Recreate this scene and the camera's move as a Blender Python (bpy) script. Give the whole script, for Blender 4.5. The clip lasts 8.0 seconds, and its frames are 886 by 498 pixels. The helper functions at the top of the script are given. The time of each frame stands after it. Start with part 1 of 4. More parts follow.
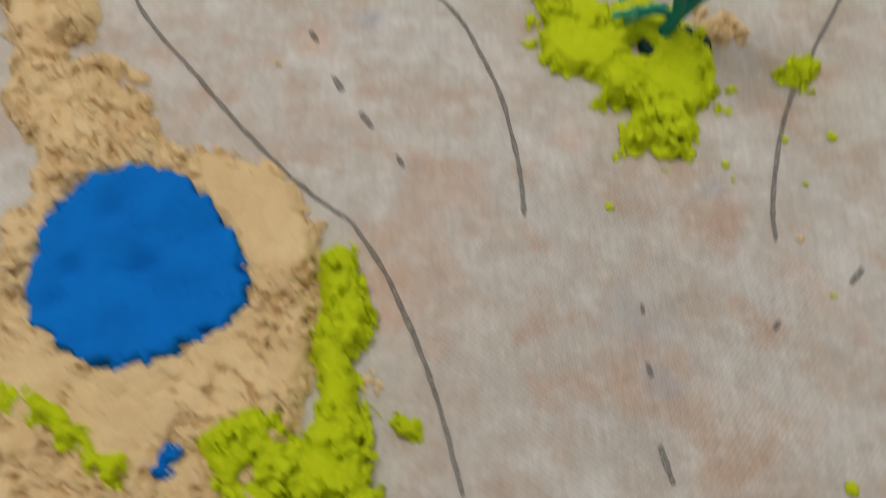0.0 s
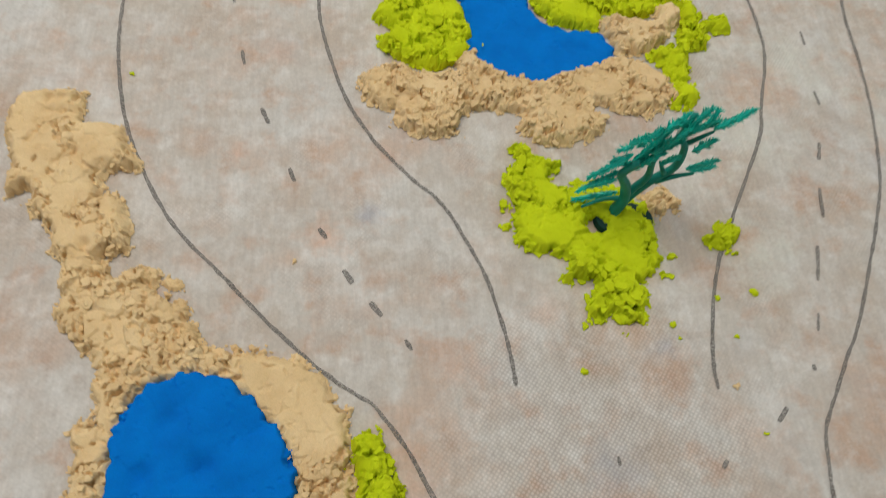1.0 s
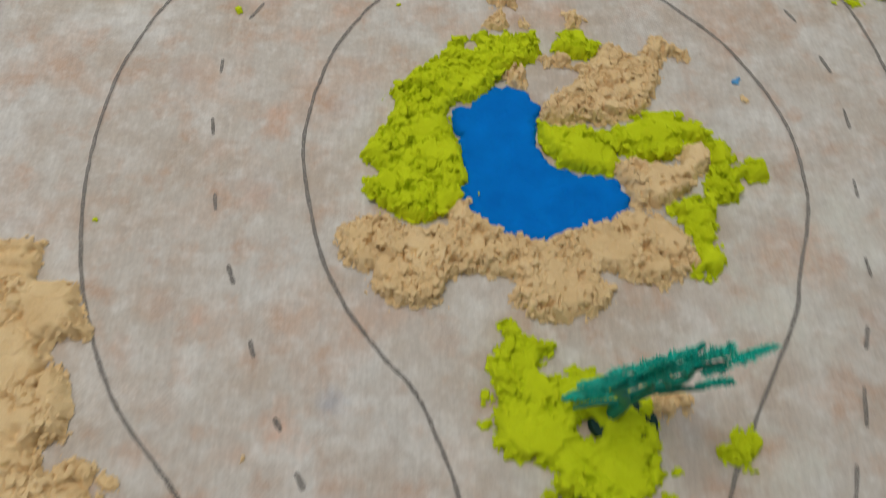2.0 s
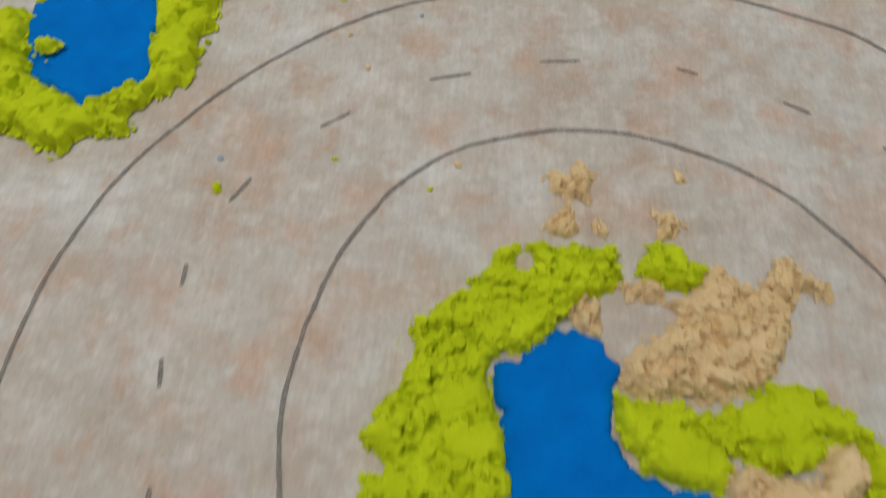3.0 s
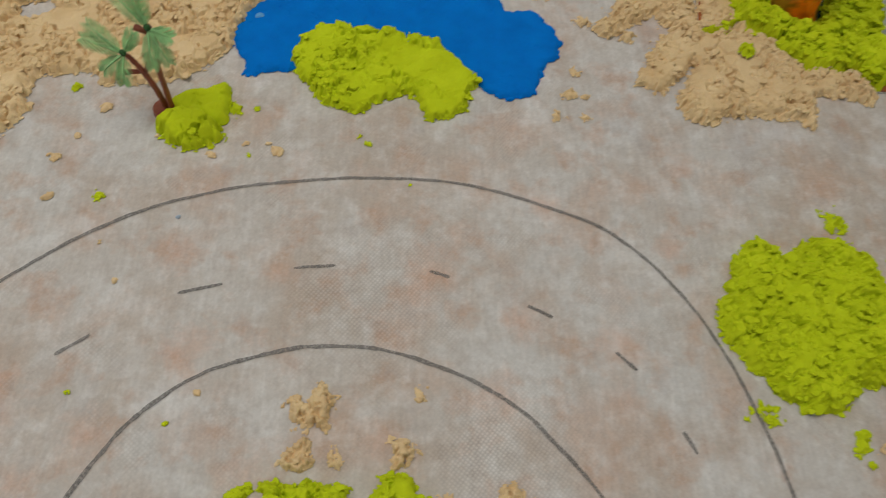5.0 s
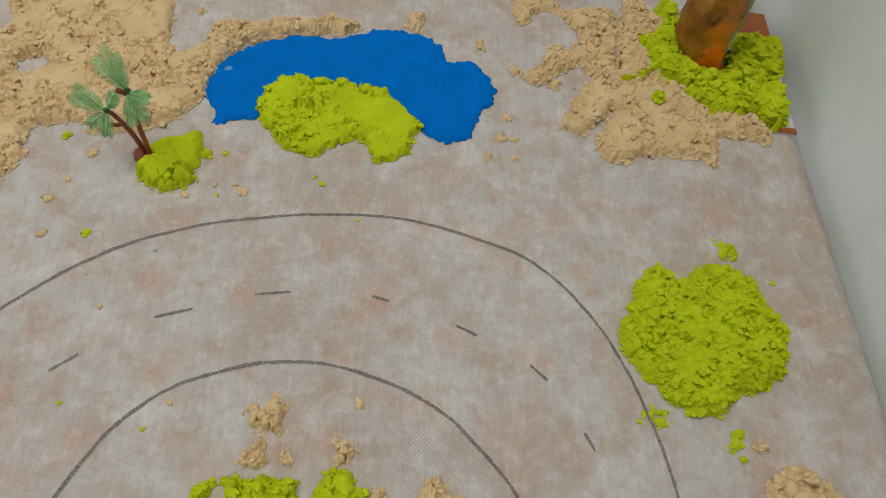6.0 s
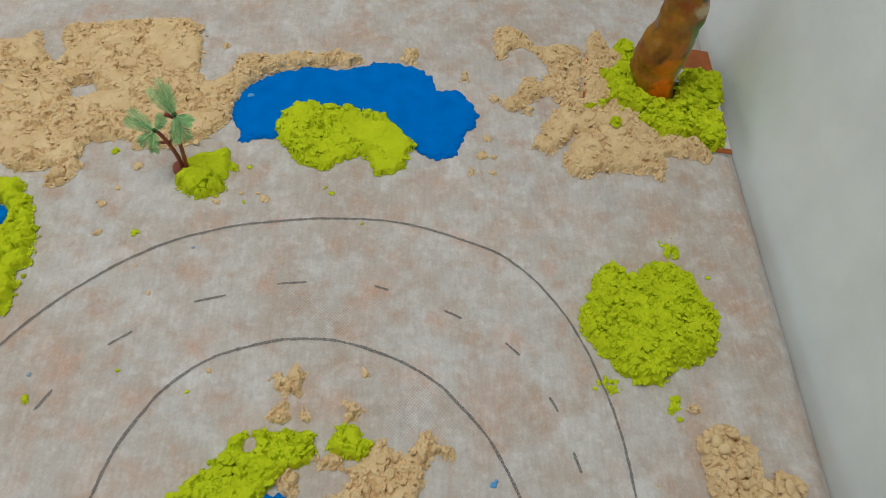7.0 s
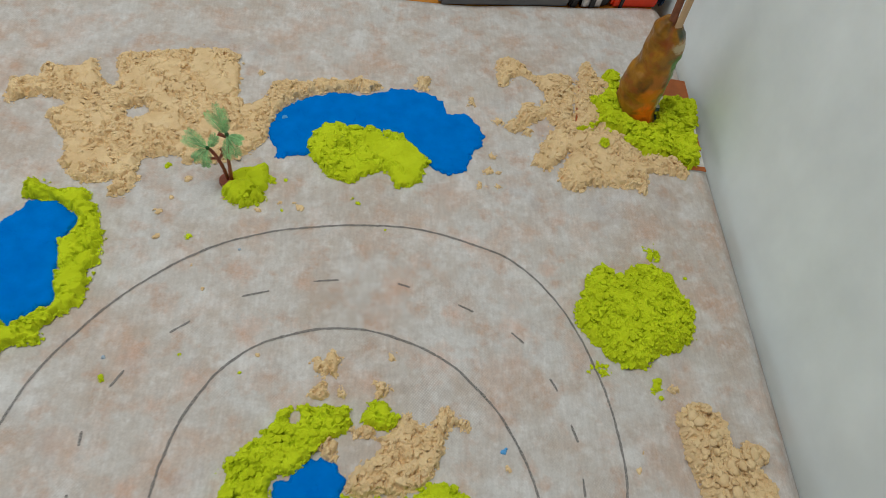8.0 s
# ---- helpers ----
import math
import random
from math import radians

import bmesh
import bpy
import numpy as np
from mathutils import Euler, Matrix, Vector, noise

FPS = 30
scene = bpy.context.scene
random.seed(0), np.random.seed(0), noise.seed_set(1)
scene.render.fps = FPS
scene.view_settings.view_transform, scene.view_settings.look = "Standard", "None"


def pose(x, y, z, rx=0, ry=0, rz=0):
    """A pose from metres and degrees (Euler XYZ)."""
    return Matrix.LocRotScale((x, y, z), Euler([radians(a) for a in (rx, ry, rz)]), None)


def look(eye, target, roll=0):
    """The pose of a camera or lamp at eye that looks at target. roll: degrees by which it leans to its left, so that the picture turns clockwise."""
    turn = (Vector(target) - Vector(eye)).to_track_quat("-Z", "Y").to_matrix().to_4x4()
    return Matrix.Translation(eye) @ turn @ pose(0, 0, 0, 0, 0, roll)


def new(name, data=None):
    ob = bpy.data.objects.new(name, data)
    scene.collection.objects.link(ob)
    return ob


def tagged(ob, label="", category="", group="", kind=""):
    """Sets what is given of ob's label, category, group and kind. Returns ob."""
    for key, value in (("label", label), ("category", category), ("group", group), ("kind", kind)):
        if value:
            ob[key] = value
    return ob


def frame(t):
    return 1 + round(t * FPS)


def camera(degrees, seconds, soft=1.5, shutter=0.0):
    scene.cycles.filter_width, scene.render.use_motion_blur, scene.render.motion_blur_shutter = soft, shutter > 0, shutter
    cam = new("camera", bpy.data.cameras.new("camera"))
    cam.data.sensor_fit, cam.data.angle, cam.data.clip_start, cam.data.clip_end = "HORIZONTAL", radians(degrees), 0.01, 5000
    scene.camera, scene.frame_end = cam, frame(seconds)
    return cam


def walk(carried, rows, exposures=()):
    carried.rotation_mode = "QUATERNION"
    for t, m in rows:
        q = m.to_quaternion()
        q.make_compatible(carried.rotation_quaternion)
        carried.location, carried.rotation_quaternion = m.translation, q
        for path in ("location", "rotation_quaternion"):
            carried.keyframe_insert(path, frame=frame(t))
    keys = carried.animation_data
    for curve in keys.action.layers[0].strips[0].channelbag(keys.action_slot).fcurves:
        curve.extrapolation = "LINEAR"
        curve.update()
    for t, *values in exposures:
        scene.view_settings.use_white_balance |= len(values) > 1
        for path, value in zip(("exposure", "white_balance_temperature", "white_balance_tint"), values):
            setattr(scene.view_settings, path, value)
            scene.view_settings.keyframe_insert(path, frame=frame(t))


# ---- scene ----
cam = camera(65.5, 8.0, 0.9, 0.5)
PATH = [
    (0, (0.045, 0.041, 0.224), (0.089, 0.867, -1.597), 4.5),
    (0.1, (0.0358, 0.0526, 0.2391), (0.097, 0.865, -1.595), 5.7),
    (0.2, (0.0305, 0.0605, 0.2463), (0.083, 0.903, -1.562), 4.9),
    (0.3, (0.0275, 0.0635, 0.2536), (0.058, 0.957, -1.528), 3.4),
    (0.4, (0.0277, 0.066, 0.259), (0.05, 0.97, -1.523), 1.8),
    (0.5, (0.028, 0.065, 0.262), (0.077, 0.981, -1.516), 2.6),
    (0.8, (0.0225, 0.076, 0.2838), (0.202, 0.966, -1.499), 7.9),
    (1, (0.018, 0.078, 0.296), (0.228, 0.968, -1.482), 9.7),
    (1.2, (0.024, 0.089, 0.309), (0.208, 0.959, -1.482), 8.2),
    (2.3, (0.067, 0.214, 0.291), (0.062, 1.125, -1.489), 1.5),
    (2.5, (0.069, 0.247, 0.282), (0.036, 1.144, -1.505), 0.5),
    (3, (0.056, 0.323, 0.257), (0.009, 1.242, -1.518), 1.3),
    (3.2, (0.0571, 0.3529, 0.2574), (0.011, 1.236, -1.528), 1.0),
    (3.5, (0.059, 0.381, 0.267), (-0.033, 1.29, -1.512), -1.3),
    (3.8, (0.0681, 0.3921, 0.2733), (0.035, 1.309, -1.505), 3.5),
    (4, (0.076, 0.4, 0.277), (0.123, 1.305, -1.506), 7.6),
    (4.3, (0.1, 0.4042, 0.286), (0.177, 1.335, -1.484), 7.9),
    (4.5, (0.113, 0.409, 0.292), (0.232, 1.343, -1.473), 9.4),
    (4.8, (0.1275, 0.4079, 0.3), (0.262, 1.366, -1.45), 9.4),
    (5, (0.133, 0.409, 0.308), (0.302, 1.363, -1.442), 11.2),
    (5.2, (0.14, 0.407, 0.319), (0.326, 1.377, -1.421), 11.5),
    (6.3, (0.159, 0.383, 0.389), (0.355, 1.343, -1.355), 12.4),
    (6.5, (0.156, 0.372, 0.404), (0.361, 1.349, -1.329), 12.8),
    (7, (0.146, 0.343, 0.433), (0.38, 1.346, -1.281), 13.8),
    (7.5, (0.13, 0.323, 0.458), (0.393, 1.322, -1.255), 15.7),
    (7.8, (0.12, 0.3075, 0.476), (0.396, 1.349, -1.21), 15.7),
    (8, (0.113, 0.297, 0.488), (0.393, 1.339, -1.196), 15.6),
]
EXPOSURES = [(0.0, -0.50, 6700, 10), (0.5, -0.34, 6650, 9), (1.0, -0.33, 6550, 8), (1.2, -0.33, 6500, 8), (2.3, -0.64, 6500, 9), (3.0, -0.62, 6450, 8), (3.5, -0.70, 6500, 9), (4.5, -0.76, 6500, 9),
             (5.2, -0.76, 6500, 9), (6.5, -0.68, 6300, 7), (8.0, -0.56, 6150, 6)]
walk(cam, [(t, look(eye, target, roll)) for t, eye, target, roll in PATH], EXPOSURES)

# ---- world and light ----
TABLE, FLOOR, CEILING = -0.003, -0.753, 1.75
world = bpy.data.worlds.new("sky")
scene.world = world
world.use_nodes = True
sky = world.node_tree.nodes.new("ShaderNodeTexSky")
sky.sky_type, sky.sun_disc = "NISHITA", False
sky.sun_elevation, sky.sun_rotation = radians(40), radians(250)
world.node_tree.links.new(sky.outputs[0], world.node_tree.nodes["Background"].inputs[0])
world.node_tree.nodes["Background"].inputs[1].default_value = 0.12


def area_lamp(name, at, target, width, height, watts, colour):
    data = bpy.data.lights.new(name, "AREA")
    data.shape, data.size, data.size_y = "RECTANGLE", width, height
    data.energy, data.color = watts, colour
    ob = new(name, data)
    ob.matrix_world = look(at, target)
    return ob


# Fill added from the west; the window it would come through is invented.
area_lamp("added_west_fill", (-2.54, 0.7, 0.95), (0.0, 0.7, 0.55), 2.3, 1.35, 8, (0.96, 0.98, 1.0))
# Unseen panel added overhead to light the table softly; no lamp is known there.
area_lamp("added_overhead_fill", (-0.4, 0.7, 1.71), (-0.4, 0.7, 0.0), 1.0, 1.0, 26, (1.0, 0.965, 0.91))


# ---- materials ----
def material(name, rough=0.8, metal=0.0, spec=0.3):
    m = bpy.data.materials.new(name)
    m.use_nodes = True
    bsdf = m.node_tree.nodes["Principled BSDF"]
    bsdf.inputs["Roughness"].default_value = rough
    bsdf.inputs["Metallic"].default_value = metal
    bsdf.inputs["Specular IOR Level"].default_value = spec
    return m, m.node_tree, bsdf


def coords(tree, kind="Object"):
    return tree.nodes.new("ShaderNodeTexCoord").outputs[kind]


def noise_node(tree, vec, scale, detail=3.0, rough=0.55):
    n = tree.nodes.new("ShaderNodeTexNoise")
    n.inputs["Scale"].default_value = scale
    n.inputs["Detail"].default_value = detail
    n.inputs["Roughness"].default_value = rough
    tree.links.new(vec, n.inputs["Vector"])
    return n.outputs["Fac"]


def ramp(tree, fac, stops):
    r = tree.nodes.new("ShaderNodeValToRGB")
    el = r.color_ramp.elements
    while len(el) < len(stops):
        el.new(0.5)
    for e, (p, c) in zip(el, stops):
        e.position = p
        e.color = (*c, 1.0)
    tree.links.new(fac, r.inputs[0])
    return r.outputs[0]


def mix(tree, fac, a, b, kind="MIX"):
    n = tree.nodes.new("ShaderNodeMix")
    n.data_type, n.blend_type = "RGBA", kind
    for sock, val in ((n.inputs[0], fac), (n.inputs[6], a), (n.inputs[7], b)):
        if isinstance(val, (int, float)):
            sock.default_value = val
        elif isinstance(val, tuple):
            sock.default_value = (*val, 1.0)
        else:
            tree.links.new(val, sock)
    return n.outputs[2]


def bump(tree, bsdf, height, strength, distance):
    b = tree.nodes.new("ShaderNodeBump")
    b.inputs["Strength"].default_value = strength
    b.inputs["Distance"].default_value = distance
    tree.links.new(height, b.inputs["Height"])
    tree.links.new(b.outputs[0], bsdf.inputs["Normal"])


def sand_material(name, dark, light, grain=0.35, glow=0.12):
    """Kinetic sand: fine sparkle-free grains, slight patches of tone."""
    m, t, s = material(name, 0.92, 0.0, 0.1)
    v = coords(t)
    patch = noise_node(t, v, 70, 4)
    fine = noise_node(t, v, 1500, 2, 0.7)
    base = ramp(t, patch, [(0.3, dark), (0.7, light)])
    speck = ramp(t, fine, [(0.3, (0.72, 0.72, 0.72)), (0.62, (1.08, 1.08, 1.08))])
    t.links.new(mix(t, grain, base, mix(t, 1.0, base, speck, "MULTIPLY")), s.inputs["Base Color"])
    s.inputs["Subsurface Weight"].default_value = glow
    s.inputs["Subsurface Radius"].default_value = (1.0, 0.8, 0.5)
    s.inputs["Subsurface Scale"].default_value = 0.0015
    bump(t, s, mix(t, 0.5, fine, noise_node(t, v, 460, 3)), 0.3, 0.0010)
    return m


def plain_material(name, colour, rough=0.5, spec=0.4, vary=0.12, scale=90, metal=0.0, relief=0.15):
    m, t, s = material(name, rough, metal, spec)
    v = coords(t)
    n = noise_node(t, v, scale, 4)
    lo = tuple(c * (1 - vary) for c in colour)
    hi = tuple(min(1, c * (1 + vary)) for c in colour)
    t.links.new(ramp(t, n, [(0.3, lo), (0.7, hi)]), s.inputs["Base Color"])
    bump(t, s, noise_node(t, v, scale * 9, 3), relief, 0.0006)
    return m


SALMON, INK, GREY = (0.62, 0.36, 0.245), (0.34, 0.37, 0.45), (0.40, 0.40, 0.43)
# Pale spots make the cloth lighter and more neutral towards the right.
PALE = (0.62, 0.625, 0.585)
STAINS_AND_PALE_SPOTS = (((225, 290), 34, PALE, 0.8), ((270, 340), 34, PALE, 0.8), ((215, 215), 24, PALE, 0.8), ((190, 265), 18, PALE, 0.7), ((330, 300), 40, PALE, 0.7), ((18, 246), 8, INK, 0.6), ((118, 118), 16, GREY, 0.7), ((124, 98), 9, INK, 0.6), ((152, 172), 7, INK, 0.5), ((-2, 236), 14, SALMON, 0.6), ((56, 168), 17, SALMON, 0.55),
          ((-47, 285), 8, SALMON, 0.55), ((100, 190), 9, SALMON, 0.4), ((30, 120), 18, SALMON, 0.5), ((34, 570), 12, SALMON, 0.5), ((46, 520), 16, SALMON, 0.5),
          ((82, 560), 8, SALMON, 0.55), ((170, 585), 9, SALMON, 0.4), ((-20, 400), 14, SALMON, 0.55), ((-30, 350), 12, SALMON, 0.4), ((190, 500), 16, SALMON, 0.45),
          ((250, 500), 12, SALMON, 0.4), ((135, 480), 12, SALMON, 0.45), ((20, 600), 8, (0.45, 0.36, 0.30), 0.5), ((300, 640), 14, SALMON, 0.3), ((-15, 460), 10, SALMON, 0.4),
          ((10, 478), 14, SALMON, 0.45), ((-34, 501), 12, SALMON, 0.45), ((74, 464), 13, SALMON, 0.4), ((150, 557), 11, SALMON, 0.45), ((203, 540), 13, SALMON, 0.5),
          ((218, 604), 11, SALMON, 0.45), ((251, 529), 13, SALMON, 0.4), ((284, 583), 9, SALMON, 0.45), ((158, 567), 14, SALMON, 0.35))


def cloth_material():
    """Thin white non-woven cloth with embossed dots, stained brown and salmon."""
    m, t, s = material("stained_cloth", 0.85, 0.0, 0.25)
    v = coords(t)
    shift = t.nodes.new("ShaderNodeMapping")
    shift.inputs["Location"].default_value = (0.31, 0.17, 0.0)
    t.links.new(v, shift.inputs["Vector"])
    w = shift.outputs[0]
    fibre = noise_node(t, v, 620, 2, 0.6)

    def stain(vec, scale, lo, hi, colour, under, most=1.0, detail=5, rough=0.6):
        return mix(t, ramp(t, noise_node(t, vec, scale, detail, rough), [(lo, (0, 0, 0)), (hi, (most, most, most))]), under, colour)
    grain = t.nodes.new("ShaderNodeMapping")
    grain.inputs["Scale"].default_value = (1.0, 0.16, 1.0)
    t.links.new(v, grain.inputs["Vector"])
    streak = noise_node(t, grain.outputs[0], 420, 3, 0.6)

    def spot(at, size, colour, under, most):
        """One soft spot of its own colour, round at heart and ragged at the rim."""
        gap = t.nodes.new("ShaderNodeVectorMath")
        gap.operation = "DISTANCE"
        gap.inputs[1].default_value = (*at, 0.0)
        t.links.new(v, gap.inputs[0])
        uneven = t.nodes.new("ShaderNodeMath")
        uneven.operation = "MULTIPLY_ADD"
        uneven.inputs[1].default_value = size * 3.0
        t.links.new(ragged, uneven.inputs[0])
        t.links.new(gap.outputs["Value"], uneven.inputs[2])
        return mix(t, ramp(t, uneven.outputs[0], [(size * 1.35, (most, most, most)), (size * 2.5, (0, 0, 0))]), under, colour)
    ragged = noise_node(t, w, 75, 5, 0.65)
    base = ramp(t, noise_node(t, v, 6, 4, 0.55), [(0.36, (0.50, 0.447, 0.40)), (0.48, (0.54, 0.502, 0.467)), (0.60, (0.565, 0.545, 0.525))])
    base = stain(v, 26, 0.46, 0.64, (0.455, 0.355, 0.28), base, 0.55)
    base = stain(w, 21, 0.52, 0.68, (0.55, 0.375, 0.28), base, 0.62, 4, 0.5)
    base = stain(w, 44, 0.52, 0.66, (0.50, 0.33, 0.24), base, 0.65, 5, 0.6)
    base = stain(w, 29, 0.49, 0.66, (0.68, 0.67, 0.66), base, 0.62, 6, 0.64)
    base = stain(v, 90, 0.50, 0.70, (0.70, 0.69, 0.68), base, 0.5, 5, 0.64)
    base = stain(v, 19, 0.60, 0.72, (0.43, 0.42, 0.44), base, 0.35, 4, 0.5)
    base = stain(w, 120, 0.50, 0.70, (0.44, 0.385, 0.35), base, 0.45, 4, 0.6)
    for at, size, colour, most in STAINS_AND_PALE_SPOTS:
        base = spot((at[0] / 1000, at[1] / 1000), size / 1000, colour, base, most)
    thread = ramp(t, streak, [(0.30, (0.935, 0.93, 0.925)), (0.70, (1.055, 1.055, 1.055))])
    base = mix(t, 1.0, base, thread, "MULTIPLY")
    turn = t.nodes.new("ShaderNodeMapping")
    turn.inputs["Rotation"].default_value = (0.0, 0.0, radians(38))
    t.links.new(v, turn.inputs["Vector"])
    dots = t.nodes.new("ShaderNodeTexVoronoi")
    dots.voronoi_dimensions = "2D"
    dots.inputs["Scale"].default_value = 610
    dots.inputs["Randomness"].default_value = 0.12
    t.links.new(turn.outputs[0], dots.inputs["Vector"])
    dot = ramp(t, dots.outputs["Distance"], [(0.20, (1.05, 1.05, 1.05)), (0.48, (0.945, 0.94, 0.935))])
    worn = ramp(t, noise_node(t, w, 30, 3), [(0.52, (0.0, 0.0, 0.0)), (0.68, (0.9, 0.9, 0.9))])
    base = mix(t, worn, base, mix(t, 1.0, base, dot, "MULTIPLY"))
    strong = ramp(t, dots.outputs["Distance"], [(0.18, (1.14, 1.14, 1.14)), (0.50, (0.82, 0.815, 0.81))])
    for at, reach, most in (((0.115, 0.125, 0.0), 0.085, 0.9), ((0.195, 0.475, 0.0), 0.045, 0.55), ((0.13, 0.55, 0.0), 0.05, 0.55)):
        gap = t.nodes.new("ShaderNodeVectorMath")
        gap.operation = "DISTANCE"
        gap.inputs[1].default_value = at
        t.links.new(v, gap.inputs[0])
        wear = ramp(t, gap.outputs["Value"], [(reach * 0.4, (most, most, most)), (reach, (0, 0, 0))])
        base = mix(t, wear, base, mix(t, 1.0, base, strong, "MULTIPLY"))
    hair = ramp(t, fibre, [(0.33, (0.95, 0.95, 0.95)), (0.67, (1.05, 1.05, 1.05))])
    t.links.new(mix(t, 1.0, base, hair, "MULTIPLY"), s.inputs["Base Color"])
    bump(t, s, mix(t, 0.5, dots.outputs["Distance"], fibre), 0.25, 0.0006)
    return m


def charcoal_material():
    """Soft dark crayon whose grain lets the cloth show through."""
    m, t, s = material("charcoal", 0.9, 0.0, 0.1)
    v = coords(t)
    n = noise_node(t, v, 750, 3, 0.7)
    w = noise_node(t, v, 60, 3)
    t.links.new(ramp(t, w, [(0.3, (0.165, 0.155, 0.147)), (0.7, (0.26, 0.245, 0.235))]), s.inputs["Base Color"])
    turn = t.nodes.new("ShaderNodeMapping")
    turn.inputs["Rotation"].default_value = (0.0, 0.0, radians(38))
    t.links.new(v, turn.inputs["Vector"])
    dots = t.nodes.new("ShaderNodeTexVoronoi")
    dots.voronoi_dimensions = "2D"
    dots.inputs["Scale"].default_value = 610
    dots.inputs["Randomness"].default_value = 0.3
    t.links.new(turn.outputs[0], dots.inputs["Vector"])
    weave = ramp(t, dots.outputs["Distance"], [(0.15, (1.0, 1.0, 1.0)), (0.55, (0.74, 0.74, 0.74))])
    cover = ramp(t, n, [(0.30, (0.42, 0.42, 0.42)), (0.62, (0.92, 0.92, 0.92))])
    t.links.new(mix(t, 1.0, cover, weave, "MULTIPLY"), s.inputs["Alpha"])
    return m


def wood_material(name, dark, light, rough=0.35):
    m, t, s = material(name, rough, 0.0, 0.5)
    v = coords(t)
    mp = t.nodes.new("ShaderNodeMapping")
    mp.inputs["Scale"].default_value = (30.0, 2.5, 6.0)
    t.links.new(v, mp.inputs["Vector"])
    n = noise_node(t, mp.outputs[0], 2.0, 6, 0.6)
    t.links.new(ramp(t, n, [(0.3, dark), (0.7, light)]), s.inputs["Base Color"])
    bump(t, s, n, 0.1, 0.001)
    return m


def trunk_material():
    """Brown modelling clay, glazed, with orange at the foot and green and white smears."""
    m, t, s = material("glazed_clay", 0.30, 0.0, 0.35)
    v = coords(t)
    base = ramp(t, noise_node(t, v, 55, 4), [(0.3, (0.10, 0.045, 0.006)), (0.5, (0.27, 0.12, 0.008)), (0.7, (0.44, 0.20, 0.015))])
    rust = ramp(t, noise_node(t, v, 85, 3), [(0.52, (0, 0, 0)), (0.68, (0.6, 0.6, 0.6))])
    base = mix(t, rust, base, (0.34, 0.075, 0.014))
    ragged = noise_node(t, v, 140, 4)

    def patch(at, size, colour, under):
        gap = t.nodes.new("ShaderNodeVectorMath")
        gap.operation = "DISTANCE"
        gap.inputs[1].default_value = at
        t.links.new(v, gap.inputs[0])
        uneven = t.nodes.new("ShaderNodeMath")
        uneven.operation = "MULTIPLY_ADD"
        uneven.inputs[1].default_value = 0.02
        t.links.new(ragged, uneven.inputs[0])
        t.links.new(gap.outputs["Value"], uneven.inputs[2])
        return mix(t, ramp(t, uneven.outputs[0], [(size * 0.6 + 0.01, (1, 1, 1)), (size + 0.01, (0, 0, 0))]), under, colour)
    base = patch((0.396, 0.752, 0.042), 0.017, (0.66, 0.20, 0.010), base)
    base = patch((0.399, 0.7475, 0.017), 0.017, (0.98, 0.20, 0.008), base)
    base = patch((0.4065, 0.7615, 0.036), 0.012, (0.06, 0.20, 0.07), base)
    base = patch((0.4080, 0.7625, 0.056), 0.013, (0.10, 0.24, 0.04), base)
    base = patch((0.4055, 0.7630, 0.076), 0.013, (0.10, 0.24, 0.04), base)
    base = patch((0.4060, 0.7590, 0.031), 0.009, (0.66, 0.54, 0.30), base)
    base = patch((0.399, 0.757, 0.098), 0.009, (0.60, 0.50, 0.30), base)
    base = patch((0.3985, 0.763, 0.110), 0.008, (0.05, 0.07, 0.04), base)
    base = patch((0.383, 0.757, 0.100), 0.007, (0.32, 0.075, 0.01), base)
    base = patch((0.392, 0.754, 0.060), 0.009, (0.42, 0.15, 0.02), base)
    t.links.new(base, s.inputs["Base Color"])
    bump(t, s, noise_node(t, v, 130, 4, 0.6), 0.4, 0.003)
    return m


CLOTH = cloth_material()
CHARCOAL = charcoal_material()
TAN = sand_material("tan_sand", (0.685, 0.485, 0.258), (0.795, 0.603, 0.348), 0.25, 0.1)
GREEN = sand_material("lime_sand", (0.48, 0.57, 0.010), (0.57, 0.67, 0.016), 0.2, 0.15)
PALE_BLUE = sand_material("pale_blue_sand", (0.10, 0.33, 0.66), (0.16, 0.42, 0.74), 0.25)
FAINT_BLUE = sand_material("faint_blue_sand", (0.33, 0.42, 0.53), (0.40, 0.48, 0.58), 0.25)
BLUE = sand_material("blue_sand", (0.0, 0.15, 0.57), (0.0, 0.185, 0.67), 0.25)
WALL = plain_material("white_wall_paint", (0.81, 0.86, 0.855), 0.75, 0.25, 0.06, 14, relief=0.1)
CEIL = plain_material("ceiling_paint", (0.78, 0.77, 0.75), 0.9, 0.2, 0.03, 5)
FLOORING = wood_material("floor_boards", (0.10, 0.06, 0.035), (0.20, 0.12, 0.07), 0.5)
TABLE_WOOD = wood_material("orange_varnished_wood", (0.36, 0.12, 0.018), (0.62, 0.27, 0.045), 0.22)
TEAL_LIMB = plain_material("deep_teal_plastic", (0.003, 0.22, 0.175), 0.45, 0.35, 0.2, 120)
TEAL = plain_material("teal_plastic", (0.003, 0.47, 0.38), 0.42, 0.5, 0.25, 120)
TEAL_DARK = plain_material("dark_teal_plastic", (0.002, 0.035, 0.033), 0.6, 0.3, 0.2, 120)
FROND = plain_material("leaf_green_plastic", (0.30, 0.56, 0.24), 0.5, 0.25, 0.3, 150)
BROWN = plain_material("brown_plastic", (0.28, 0.07, 0.035), 0.42, 0.5, 0.2, 140)
CLAY = trunk_material()
ORANGE = plain_material("orange_paint", (0.75, 0.13, 0.012), 0.4, 0.4, 0.3, 160)
